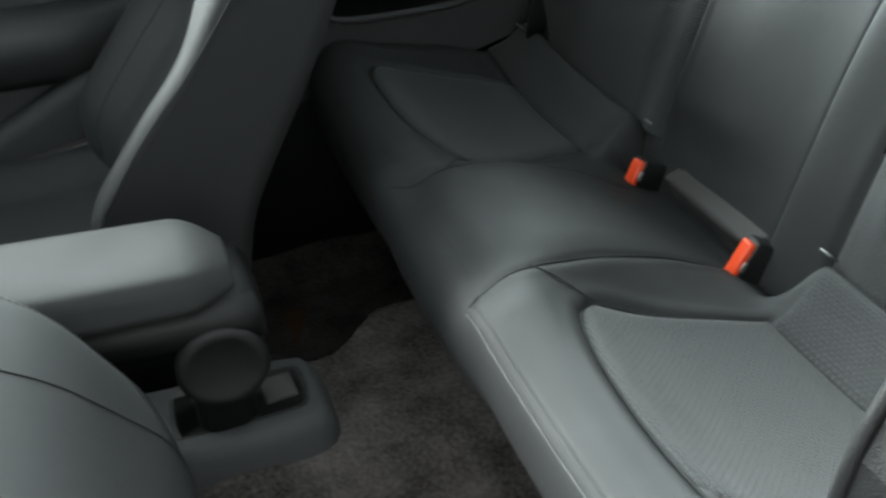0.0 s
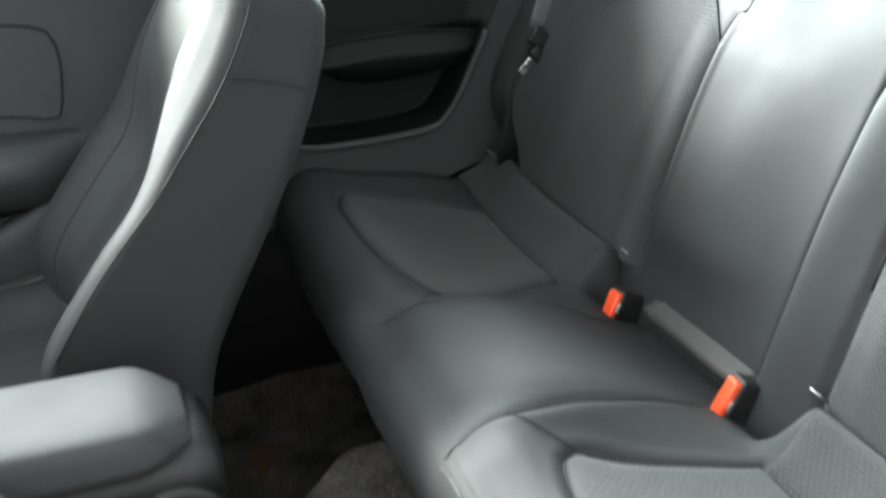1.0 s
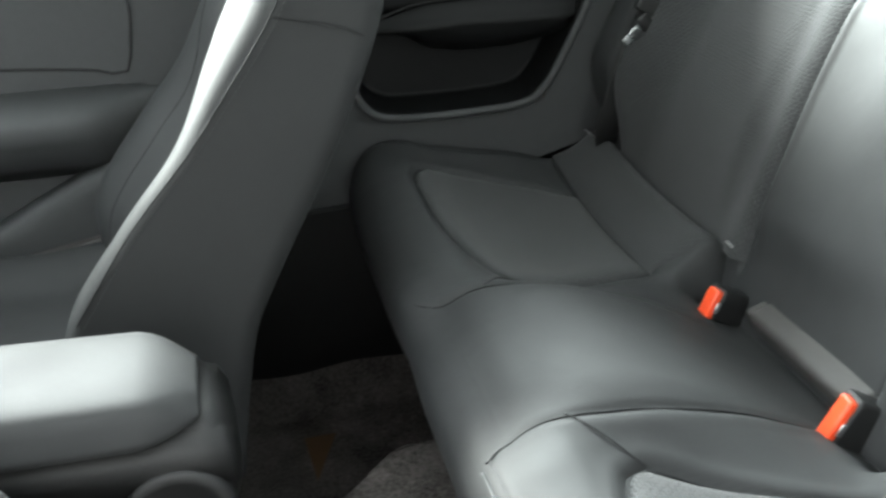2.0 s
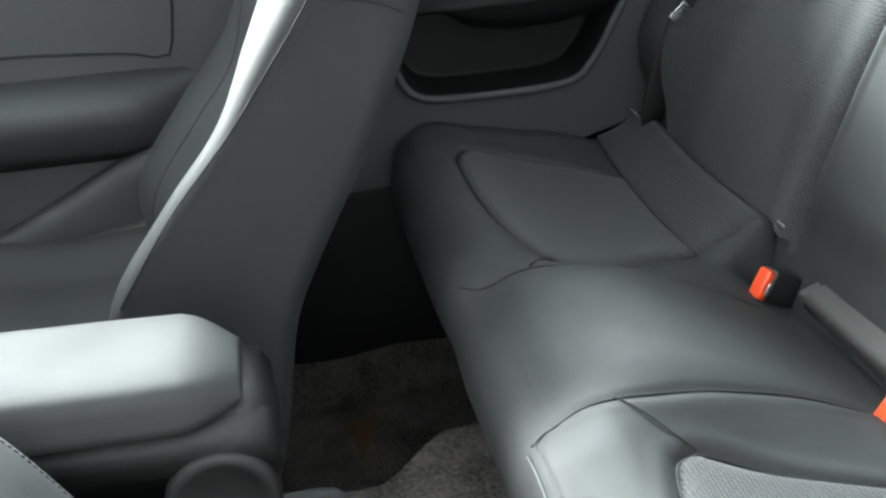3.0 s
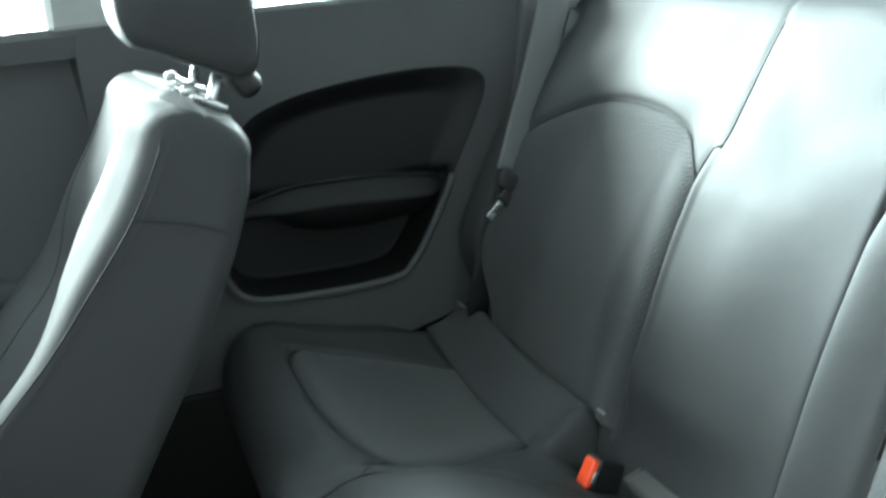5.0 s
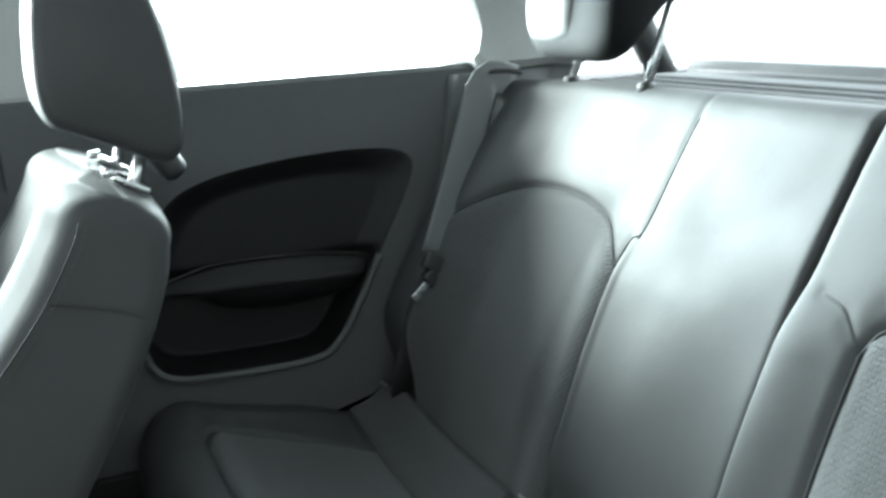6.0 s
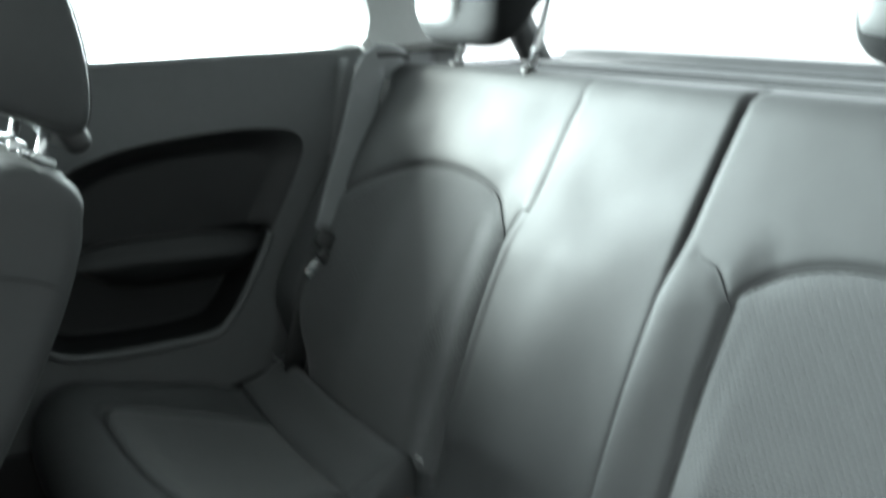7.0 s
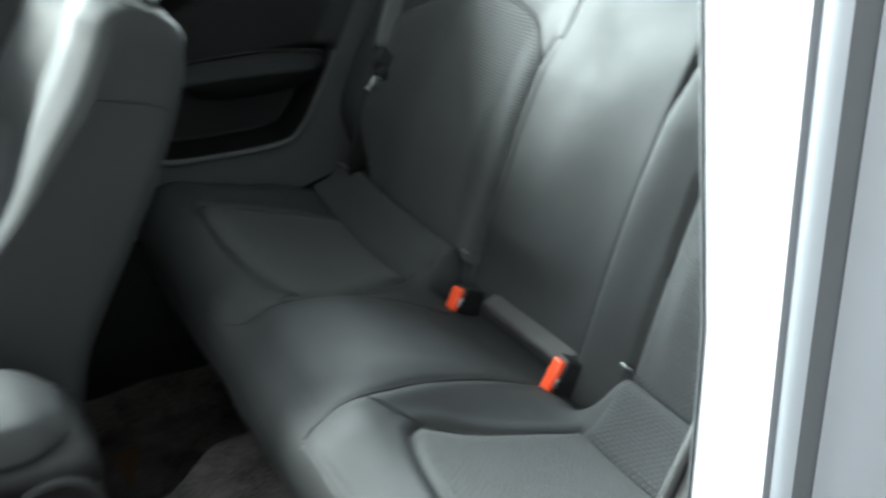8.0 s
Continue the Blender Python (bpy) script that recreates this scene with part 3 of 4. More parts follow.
OUT = spline([(0.050, 0.515), (0.078, 0.478), (0.15, 0.466), (0.30, 0.464), (0.345, 0.488), (0.385, 0.548), (0.425, 0.622), (0.468, 0.700), (0.487, 0.748), (0.476, 0.771), (0.44, 0.782), (0.37, 0.786), (0.27, 0.781), (0.17, 0.766), (0.105, 0.735), (0.062, 0.66), (0.048, 0.58)], 120, True)
C0 = np.array((0.26, 0.63))


def to_rect(p, x0, x1, z0, z1):
    d = p - C0
    k = 9.0
    for ax, lo, hi in ((0, x0, x1), (1, z0, z1)):
        if d[ax] > 1e-9:
            k = min(k, (hi - C0[ax]) / d[ax])
        elif d[ax] < -1e-9:
            k = min(k, (lo - C0[ax]) / d[ax])
    return C0 + d * k


def side_y(x, z):
    """The side panel leans outwards a little towards the belt line."""
    return 0.617 + 0.012 * smooth01(z, 0.75, 0.9) - 0.006 * smooth01(x, 0.45, 0.62)


outer = [to_rect(p, -0.10, 0.80, 0.02, 0.893) for p in OUT]
rings = []
for s in np.linspace(0, 1, 9):
    rings.append([(q[0], float(side_y(*q)), q[1]) for q in (o + (p - o) * s for o, p in zip(outer, OUT))])
put("panel", loft("panel", rings, TRIM, caps=False), quarter)
rings = []
for shrink in np.concatenate([np.linspace(1.004, 0.74, 18), np.linspace(0.7, 0.01, 10)]):
    hollow, pocket = float(smooth01(1 - shrink, -0.04, 0.26)), float(smooth01(1 - shrink, -0.01, 0.09))
    ring = []
    for q in (C0 + (p - C0) * shrink for p in OUT):
        low = 1 - float(smooth01(q[1], 0.585, 0.635))
        rear = float(smooth01(q[0], 0.36, 0.47))
        ring.append((q[0], float(side_y(*q)) * 0.5 + 0.3065 + 0.024 * hollow * (1 - low) * (1 - 0.35 * rear) + 0.078 * pocket * low, q[1]))
    rings.append(ring)
put("recess", loft("recess", rings, RECESS, caps=False), quarter, "soft black recessed insert")
rim = [(p[0], 0.6135, p[1]) for p in OUT if p[1] < 0.62]
k0 = max(range(len(rim)), key=lambda i: math.dist(rim[i], rim[i - 1]))
rim = rim[k0:] + rim[:k0]
put("pocket_rim", tube("pocket_rim", rim, 0.0065, TRIM, 10), quarter, "rounded charcoal pocket rim")
arm = []
for x in np.linspace(0.062, 0.428, 60):
    q = (x - 0.062) / 0.366
    zt = float(np.interp(x, [0.06, 0.10, 0.18, 0.30, 0.40, 0.43], [0.603, 0.616, 0.630, 0.628, 0.613, 0.600]))
    zl = float(np.interp(x, [0.06, 0.13, 0.23, 0.32, 0.38, 0.43], [0.598, 0.600, 0.599, 0.592, 0.589, 0.588]))
    zb = float(np.interp(x, [0.06, 0.125, 0.145, 0.17, 0.22, 0.30, 0.36, 0.395, 0.43], [0.590, 0.588, 0.578, 0.561, 0.550, 0.547, 0.554, 0.562, 0.576]))
    out = 0.016 * float(smooth01(q, 0.02, 0.24)) * (1 - 0.8 * float(smooth01(q, 0.86, 1.0)))
    arm.append([(x, y, z) for y, z in ((0.668, zt + 0.006), (0.650, zt + 0.003), (0.643 - 0.1 * out, zt - 0.001), (0.6425 - 0.3 * out, zt - 0.5 * (zt - zl)), (0.642 - 0.8 * out, zl + 0.005), (0.641 - out, zl), (0.642 - out, zl - 0.006), (0.645 - 0.85 * out, (zl + zb) / 2), (0.650 - 0.5 * out, zb + 0.004), (0.668, zb), (0.690, zb + 0.004))])
put("armrest", loft("armrest", arm, RECESS), quarter, "moulded black armrest ledge over the pocket")
put("ledge_seam", tube("ledge_seam", [(0.075, 0.6415, 0.611), (0.111, 0.6410, 0.621), (0.176, 0.6405, 0.633), (0.299, 0.6400, 0.630), (0.375, 0.6400, 0.620), (0.405, 0.6390, 0.613), (0.426, 0.6370, 0.599)], 0.0018, PLASTIC, 8, 60), quarter)
# added black sheet that stands in for the footwell's deep shade
put("footwell_shade_sheet", panel("footwell_shade_sheet", [(-0.40, 0.0), (0.13, 0.0), (0.12, 0.20), (0.07, 0.345), (-0.40, 0.345)], 0.604, 0.6165, "y", RECESS, 0.004), quarter, "black sheet added as the shade at the footwell's side")
post = thing("belt_trim_column", "charcoal plastic trim column behind the seat belt", "trim column")
put("column", loft("column", [[(x0, y0, z) for x0, y0 in ((0.44 + 0.26 * (z - 0.42), 0.622), (0.455 + 0.26 * (z - 0.42), 0.611), (0.50 + 0.26 * (z - 0.42), 0.608), (0.56 + 0.26 * (z - 0.42), 0.608), (0.66 + 0.2 * (z - 0.42), 0.622))] for z in np.linspace(0.36, 0.885, 12)], TRIM), post)


def belt_rail(name, sign, x0, x1):
    ring = lambda x: [(x, sign * a, b) for a, b in ((0.632, 0.86), (0.630, 0.890), (0.636, 0.901), (0.665, 0.903), (0.70, 0.895), (0.70, 0.86))]
    return put(name, loft(name, [ring(x) for x in np.linspace(x0, x1, 6)], TRIM, smooth=False), None, "charcoal window ledge", category="window ledge", kind="structure")


belt_rail("window_ledge_far", 1, -1.0, 0.80)
belt_rail("window_ledge_near", -1, 0.24, 0.80)
# outer body sides
put("wall_far", panel("wall_far", [(-1.3, -0.05), (1.12, -0.05), (1.12, 0.86), (-1.3, 0.86)], 0.705, 0.80, "y", DARKPAINT, 0.01), None, "dark glossy painted body side", category="car body", kind="structure")
put("wall_near", panel("wall_near", [(0.14, -0.05), (1.12, -0.05), (1.12, 0.86), (0.14, 0.88)], -0.80, -0.705, "y", DARKPAINT, 0.01), None, "dark glossy painted body side", category="car body", kind="structure")
put("sill_near", rbox("sill_near", (1.45, 0.12, 0.14), 0.02, DARKPAINT, (-0.55, -0.73, -0.03)), None, "dark glossy painted door sill", category="door sill", kind="structure")
nearq = thing("near_side_panel", "charcoal plastic inner side panel beside the rear seat", "side panel")
put("panel", panel("panel", spline([(0.110, 0.02), (0.80, 0.02), (0.80, 0.86), (0.5, 0.885), (0.36, 0.885), (0.28, 0.845), (0.222, 0.80), (0.178, 0.74), (0.138, 0.67), (0.105, 0.60), (0.090, 0.52), (0.080, 0.40), (0.090, 0.20)], 80, True), -0.70, -0.622, "y", PLASTIC, 0.012), nearq)
put("edge_trim", tube("edge_trim", [(0.278, -0.634, 0.842), (0.222, -0.634, 0.797), (0.179, -0.634, 0.74), (0.139, -0.634, 0.67), (0.106, -0.634, 0.60), (0.091, -0.634, 0.52), (0.081, -0.634, 0.40), (0.091, -0.634, 0.20)], 0.006, PLASTIC, 10, 40), nearq, "rounded black edge trim")

# window panes, pillars, roof
for nm, sign, pts in (("window_far_rear", 1, [(0.02, 0.90), (0.60, 0.90), (0.585, 1.0), (0.50, 1.20), (0.02, 1.22)]), ("window_far_front", 1, [(-1.0, 0.88), (-0.12, 0.90), (-0.12, 1.22), (-0.62, 1.2)]),
                      ("window_near_rear", -1, [(0.26, 0.90), (0.60, 0.90), (0.585, 1.0), (0.50, 1.20), (0.26, 1.22)])):
    put(nm, panel(nm, pts, sign * 0.668, sign * 0.672, "y", GLASS), None, "clear side window glass", category="window", kind="structure")


def pillar(name, y0, y1, pts, material, label, round_r=0.01):
    return put(name, panel(name, pts, y0, y1, "y", material, round_r), None, label, category="pillar", kind="structure")


pillar("pillar_b_far", 0.632, 0.70, [(-0.13, 0.88), (0.03, 0.88), (0.025, 1.25), (-0.11, 1.25)], PILLAR, "light grey trimmed door pillar")
for s in (1, -1):
    nm = "far" if s > 0 else "near"
    pillar("pillar_c_" + nm, s * 0.605, s * 0.70, spline([(0.612, 0.893), (0.610, 0.95), (0.585, 1.03), (0.53, 1.14), (0.47, 1.25), (0.74, 1.25), (0.80, 1.05), (0.82, 0.9), (0.74, 0.89)], 70, True), PILLAR, "light grey moulded rear pillar trim", 0.012)
roof = put("ceiling", sheet("ceiling", [[(x, y, 1.245 - 0.05 * (y / 0.7) ** 2 - 0.10 * smooth01(x, 0.5, 1.2)) for y in np.linspace(-0.53, 0.66, 24)] for x in np.linspace(-0.84, 0.83, 24)], LINER), None, "grey cloth headliner", category="headliner", kind="structure")
put("roof", sheet("roof", [[(x, y, 1.285 - 0.05 * (y / 0.7) ** 2 - 0.10 * smooth01(x, 0.5, 1.2)) for y in np.linspace(-0.55, 0.68, 24)] for x in np.linspace(-0.87, 0.87, 24)], DARKPAINT), None, "dark glossy painted steel roof", category="roof", kind="structure")

# luggage shelf, hatch and rear window
shelf = thing("parcel_shelf", "grey ribbed parcel shelf behind the rear seats", "parcel shelf")
prof = [(0.772, 0.842), (0.782, 0.850), (0.80, 0.853), (0.99, 0.858), (1.00, 0.84), (0.99, 0.82), (0.775, 0.82)]
put("board", loft("board", [[(x, y, z) for x, z in prof] for y in np.linspace(-0.60, 0.60, 8)], SHELF, smooth=False), shelf)
for x, w, h in ((0.815, 0.030, 0.010), (0.870, 0.026, 0.008), (0.935, 0.055, 0.007)):
    put("rib", rbox("rib", (w, 1.18, h), 0.003, SHELF, (x, 0, 0.857), (0, 1.5, 0)), shelf)
put("rear_lip", tube("rear_lip", [(1.005, -0.59, 0.854), (1.005, 0.59, 0.854)], 0.010, SHELF, 10), shelf)
hatch = thing("tailgate", "tailgate with rear window and charcoal frame", "tailgate")
put("lower_frame", loft("lower_frame", [[(x, y, z) for x, z in ((1.06, 0.80), (1.055, 0.858), (1.07, 0.872), (1.13, 0.868), (1.17, 0.80))] for y in np.linspace(-0.66, 0.66, 6)], SHELF, smooth=False), hatch)
for s in (1, -1):
    put("side_frame", tube("side_frame", [(1.02, s * 0.68, 0.84), (0.90, s * 0.655, 1.02), (0.80, s * 0.62, 1.16)], 0.028, TRIM, 10), hatch)
put("top_frame", tube("top_frame", [(0.80, -0.62, 1.165), (0.80, 0.62, 1.165)], 0.03, TRIM, 10), hatch)
put("rear_pane", sheet("rear_pane", [[(1.08 - 0.28 * v, y * (0.66 - 0.04 * v), 0.868 + 0.30 * v) for y in (-1, -0.5, 0, 0.5, 1)] for v in (0, 0.5, 1)], GLASS), hatch, "clear rear window glass")
put("back_wall", panel("back_wall", [(-0.7, -0.05), (0.7, -0.05), (0.7, 0.82), (-0.7, 0.82)], 1.24, 1.30, "x", DARKPAINT), None, "dark painted tail of the car", category="car body", kind="structure")
put("luggage_floor", rbox("luggage_floor", (0.78, 1.3, 0.04), 0, CARPET, (0.86, 0, 0.10)), None, "dark carpeted luggage floor", category="carpet", kind="structure")
# front end that closes the cabin
dash = thing("dashboard", "black grained plastic dashboard under the windscreen", "dashboard")
put("body", loft("body", [[(x, y, z) for x, z in spline([(-1.00, 0.30), (-0.95, 0.55), (-0.93, 0.76), (-1.0, 0.85), (-1.35, 0.88), (-1.35, 0.1), (-1.15, 0.1)], 40, True)] for y in np.linspace(-0.68, 0.68, 8)], PLASTIC), dash)
put("wall_front", panel("wall_front", [(-0.7, -0.05), (0.7, -0.05), (0.7, 0.82), (-0.7, 0.82)], -1.40, -1.34, "x", DARKPAINT), None, "dark painted front bulkhead", category="car body", kind="structure")
for s, nm in ((1, "far"), (-1, "near")):
    put("pillar_a_" + nm, tube("pillar_a_" + nm, [(-1.25, s * 0.66, 0.86), (-1.0, s * 0.63, 1.05), (-0.78, s * 0.60, 1.19)], 0.035, PILLAR, 10), None, "light grey windscreen pillar", category="pillar", kind="structure")

# unseen pane, added with a tint that keeps down light from the front
put("windscreen", sheet("windscreen", [[(-1.27 + 0.44 * v, y * (0.66 - 0.06 * v), 0.875 + 0.34 * v - 0.02 * y * y) for y in np.linspace(-1, 1, 9)] for v in np.linspace(0, 1, 5)], TINTED), None, "green-tinted windscreen glass", category="windscreen", kind="structure")

# ---- the near door pillar, with its seals -----------------------------------
jamb = thing("door_pillar", "door pillar with white jamb, outer bands greyed as if in shade, and grooves", "door pillar")


def jamb_strip(name, x0, y0, x1, y1, material, label="", z0=0.05, z1=1.24, bulge=0.0):
    """An upright strip of the pillar between two edges in plan, with the body's gentle curve."""
    g = []
    for z in np.linspace(z0, z1, 40):
        c = max(-0.008, 0.11 * (z - 0.91))
        row = []
        for u in np.linspace(0, 1, 9):
            b = bulge * math.sin(math.pi * u)
            row.append((x0 + (x1 - x0) * u - b - c * min(1, max(0, (y0 + (y1 - y0) * u + 0.79) / 0.052)) + 0.15 * (0.93 - z) * min(1, max(0, (-0.738 - (y0 + (y1 - y0) * u)) / 0.05)), y0 + (y1 - y0) * u + 0.10 * (0.95 - z) * min(1, max(0, (-0.74 - (y0 + (y1 - y0) * u)) / 0.05)), z))
        g.append(row)
    return put(name, sheet(name, g, material), jamb, label)


jamb_strip("inner_trim", 0.235, -0.60, 0.036, -0.732, PLASTIC, "black inner pillar trim")
jamb_strip("seal", 0.036, -0.732, 0.026, -0.738, RUBBER, "grey rubber door seal", bulge=0.003)
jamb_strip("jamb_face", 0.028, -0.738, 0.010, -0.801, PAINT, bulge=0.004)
# the outer bands take the paint whose colour already holds their shade
jamb_strip("groove", 0.010, -0.801, 0.013, -0.8025, SHADEPAINT)
jamb_strip("jamb_step", 0.013, -0.8025, 0.006, -0.820, SHADEPAINT, bulge=0.003)
jamb_strip("groove", 0.006, -0.820, 0.013, -0.826, RUBBER)
jamb_strip("outer_face", 0.011, -0.826, 0.03, -0.890, SHADEPAINT, bulge=0.004)
jamb_strip("body_skin", 0.03, -0.890, 0.30, -0.89, SHADEPAINT, bulge=0.0)

# ---- front passenger seat ------------------------------------------------------
SEAT_F = spline([(-0.352, 0.33), (-0.350, 0.440), (-0.272, 0.543), (-0.198, 0.620), (-0.153, 0.673), (-0.098, 0.736), (-0.064, 0.792), (-0.054, 0.815)], 60)
SEAT_R = spline([(-0.19, 0.21), (-0.165, 0.330), (-0.145, 0.400), (-0.110, 0.465), (-0.060, 0.547), (-0.016, 0.625), (0.017, 0.691), (0.037, 0.744), (0.042, 0.774)], 60)


def seat_ring(f, r, half, s, yc, grow=1.0):
    """One level of a front seat's back: rounded corners, side bolsters, a dished middle."""
    ring = []
    d = f - r
    depth = np.linalg.norm(d)
    d = d / depth
    rc, fc = 0.022, 0.020
    pts = [(t, 0.0) for t in np.linspace(-half + rc, half - rc, 22)]
    pts += [(half - rc + rc * math.sin(k), rc - rc * math.cos(k)) for k in np.linspace(0.2, 1.57, 6)]
    pts += [(half, q) for q in np.linspace(rc + 0.01, depth - fc - 0.004, 8)]
    pts += [(half - fc + fc * math.cos(k), depth - fc + fc * math.sin(k)) for k in np.linspace(0.0, 1.37, 6)]
    pts += [(t, depth) for t in np.linspace(half - fc, -half + fc, 44)]
    pts += [(-half + fc - fc * math.sin(k), depth - fc + fc * math.cos(k)) for k in np.linspace(0.2, 1.57, 6)]
    pts += [(-half, q) for q in np.linspace(depth - fc - 0.004, rc + 0.01, 8)]
    pts += [(-half + rc - rc * math.cos(k), rc - rc * math.sin(k)) for k in np.linspace(0.0, 1.37, 6)]
    low = 1 - smooth01(s, 0.50, 0.86)
    for t, q in pts:
        a = abs(t) / half
        w = smooth01(q, depth - 0.03, depth)
        q = q + w * ((0.050 * smooth01(a, 0.36, 0.86) - 0.060) * low - 0.005 * (1 - smooth01(a, 0.38, 0.66)) + 0.020 * smooth01(a, 0, 0.5) * (1 - smooth01(a, 0.72, 1)) * (1 - low))
        q = q - (1 - smooth01(q, 0, 0.03)) * 0.012 * (1 - a * a)
        p = r + d * q
        ring.append((p[0], yc + t * grow, p[1]))
    return ring


def front_seat(y0, y1):
    """A high-backed front seat with side bolsters and its cushion."""
    ob = thing("front_passenger_seat", "dark grey leatherette front passenger seat, backrest reclined", "car seat")
    yc, half = (y0 + y1) / 2, (y1 - y0) / 2
    axis = np.array((0.40, 0.916))
    rings = [seat_ring(f, r, half - 0.010 * float(smooth01(k, 40, 60)), k / 59, yc) for k, (f, r) in enumerate(zip(SEAT_F, SEAT_R))]
    f1, r1 = SEAT_F[-1], SEAT_R[-1]
    mid = (f1 + r1) / 2
    for k in np.linspace(0.12, 1.5, 12):
        c, sn = math.cos(k) ** 0.75, math.sin(k)
        g = max(c, 0.5)
        rings.append(seat_ring(mid + (f1 - mid) * g + axis * 0.036 * sn, mid + (r1 - mid) * g + axis * 0.036 * sn, half - 0.010 - 0.022 * (1 - c), 1.0, yc))
    put("backrest", loft("backrest", rings, LEATHER_SIDE), ob)
    # dark tubes as the shade in the creases between the bolsters and the middle
    for k in (49, 78):
        put("crease_shade", tube("crease_shade", [ring[k] for ring in rings[6:56]], 0.0009, SEAM_CREASE, 6), ob)
    # stitched seam along the side panel and across its shoulder
    ed = spline([(-0.325, 0.45), (-0.254, 0.540), (-0.183, 0.613), (-0.138, 0.666), (-0.082, 0.736), (-0.046, 0.796), (-0.040, 0.812)], 60)
    put("seam", tube("seam", [(x, y0 - 0.0006 + 0.0075 * float(smooth01(z, 0.70, 0.87)), z) for x, z in ed], 0.0011, SEAM_CREASE, 6), ob)
    put("seam", tube("seam", [(x, y0 - 0.0006 + 0.0075 * float(smooth01(z, 0.70, 0.87)), z) for x, z in spline([(-0.080, 0.740), (-0.02, 0.724), (0.008, 0.710)], 20)], 0.0011, SEAM_CREASE, 6), ob)
    put("stitching", stitches("stitching", [(x + 0.006, y0 - 0.0005 + 0.0075 * float(smooth01(z, 0.70, 0.87)), z - 0.004) for x, z in ed], THREAD), ob, "grey thread stitching")
    put("seam", tube("seam", [(r[0] + 0.012 * (f - r)[0] / np.linalg.norm(f - r), y0 + 0.0045 + 0.010 * float(smooth01(k, 40, 60)), r[1] + 0.012 * (f - r)[1] / np.linalg.norm(f - r)) for k, (f, r) in enumerate(zip(SEAT_F, SEAT_R)) if k > 8], 0.0013, SEAM_CREASE, 6), ob)
    # seat cushion with side bolsters
    rr = []
    for v in np.linspace(-1, 1, 41):
        a = abs(v)
        e = (1 - a ** 8) ** 0.5 if a < 1 else 0
        bol = 0.035 * smooth01(a, 0.45, 0.85)
        sec = spline([(-0.27, 0.20), (-0.25, 0.30), (-0.30, 0.335 + bol), (-0.45, 0.335 + bol), (-0.60, 0.36 + bol), (-0.72, 0.37 + bol), (-0.76, 0.33), (-0.75, 0.22)], 60, True)
        cc = sec.mean(0)
        rr.append([(p[0], yc + v * half, cc[1] + (p[1] - cc[1]) * (0.55 + 0.45 * e)) for p in sec])
    put("seat_cushion", loft("seat_cushion", rr, LEATHER_SIDE), ob)
    put("seat_base", rbox("seat_base", (0.48, half * 1.7, 0.20), 0.02, PLASTIC, (-0.50, yc, 0.11)), ob)
    return ob


seat = front_seat(0.150, 0.600)


def front_headrest(y):
    ob = thing("front_headrest", "dark grey cloth-sided front headrest on steel posts", "headrest")
    sec = spline([(-0.052, 0.898), (-0.020, 0.880), (0.03, 0.856), (0.062, 0.842), (0.084, 0.856), (0.088, 0.925), (0.070, 1.015), (0.037, 1.075), (-0.012, 1.085), (-0.047, 1.045), (-0.060, 0.95)], 64, True)
    c = sec.mean(0)
    rings = []
    for v in np.linspace(-1, 1, 41):
        a = abs(v)
        s = 0.80 + 0.20 * math.sqrt(max(0, 1 - a ** 6))
        rings.append([(c[0] + (p[0] - c[0]) * s, y + 0.125 * v, c[1] + (p[1] - c[1]) * s) for p in sec])
    put("cushion", loft("cushion", rings, LEATHER_SIDE), ob)
    put("rear_shell", rbox("rear_shell", (0.030, 0.19, 0.05), 0.012, PLASTIC, (0.066, y, 0.846), (0, -30, 0)), ob, "black plastic rear shell")
    put("seam", tube("seam", [(c[0] + (p[0] - c[0]) * 0.93, y - 0.1195, c[1] + (p[1] - c[1]) * 0.93) for p in sec], 0.0011, SEAM_CREASE, 6, closed=True), ob)
    for s in (-1, 1):
        put("post", tube("post", [(0.020, y + 0.085 * s, 0.795), (0.042, y + 0.085 * s, 0.862)], 0.006, CHROME, 12), ob, "polished steel post")
        put("guide_sleeve", rbox("guide_sleeve", (0.042, 0.022, 0.009), 0.003, CHROME, (0.026, y + 0.085 * s, 0.824), (0, 30, 0)), ob, "bright metal post sleeve")
        put("lock_button", rbox("lock_button", (0.014, 0.012, 0.010), 0.003, CHROME, (0.004, y + 0.085 * s - 0.012, 0.840)), ob, "bright release button")
    return ob


front_headrest(0.375)

# ---- the driver's seat, tipped forward ----------------------------------------
driver = thing("driver_seat", "dark grey leatherette driver's seat tipped forward", "car seat")
DP = spline([(-0.300, 0.20), (-0.285, 0.32), (-0.294, 0.403), (-0.321, 0.464), (-0.355, 0.526), (-0.398, 0.572), (-0.47, 0.625), (-0.58, 0.69), (-0.70, 0.735), (-0.76, 0.72), (-0.75, 0.66), (-0.62, 0.56), (-0.48, 0.42), (-0.42, 0.28), (-0.40, 0.19)], 90, True)
dc = DP.mean(0)
rings = []
for v in np.linspace(-1, 1, 61):
    a = abs(v)
    s = 0.84 + 0.16 * math.sqrt(max(0, 1 - a ** 5))
    rings.append([(dc[0] + (p[0] - dc[0]) * s, -0.375 + 0.225 * v, dc[1] + (p[1] - dc[1]) * s) for p in DP])
put("backrest", loft("backrest", rings, LEATHER_SIDE), driver)
put("seat_cushion", rbox("seat_cushion", (0.50, 0.46, 0.13), 0.04, LEATHER_SIDE, (-0.72, -0.375, 0.31), (0, 4, 0), 5), driver)
put("seat_base", rbox("seat_base", (0.46, 0.40, 0.22), 0.02, PLASTIC, (-0.70, -0.375, 0.11)), driver)


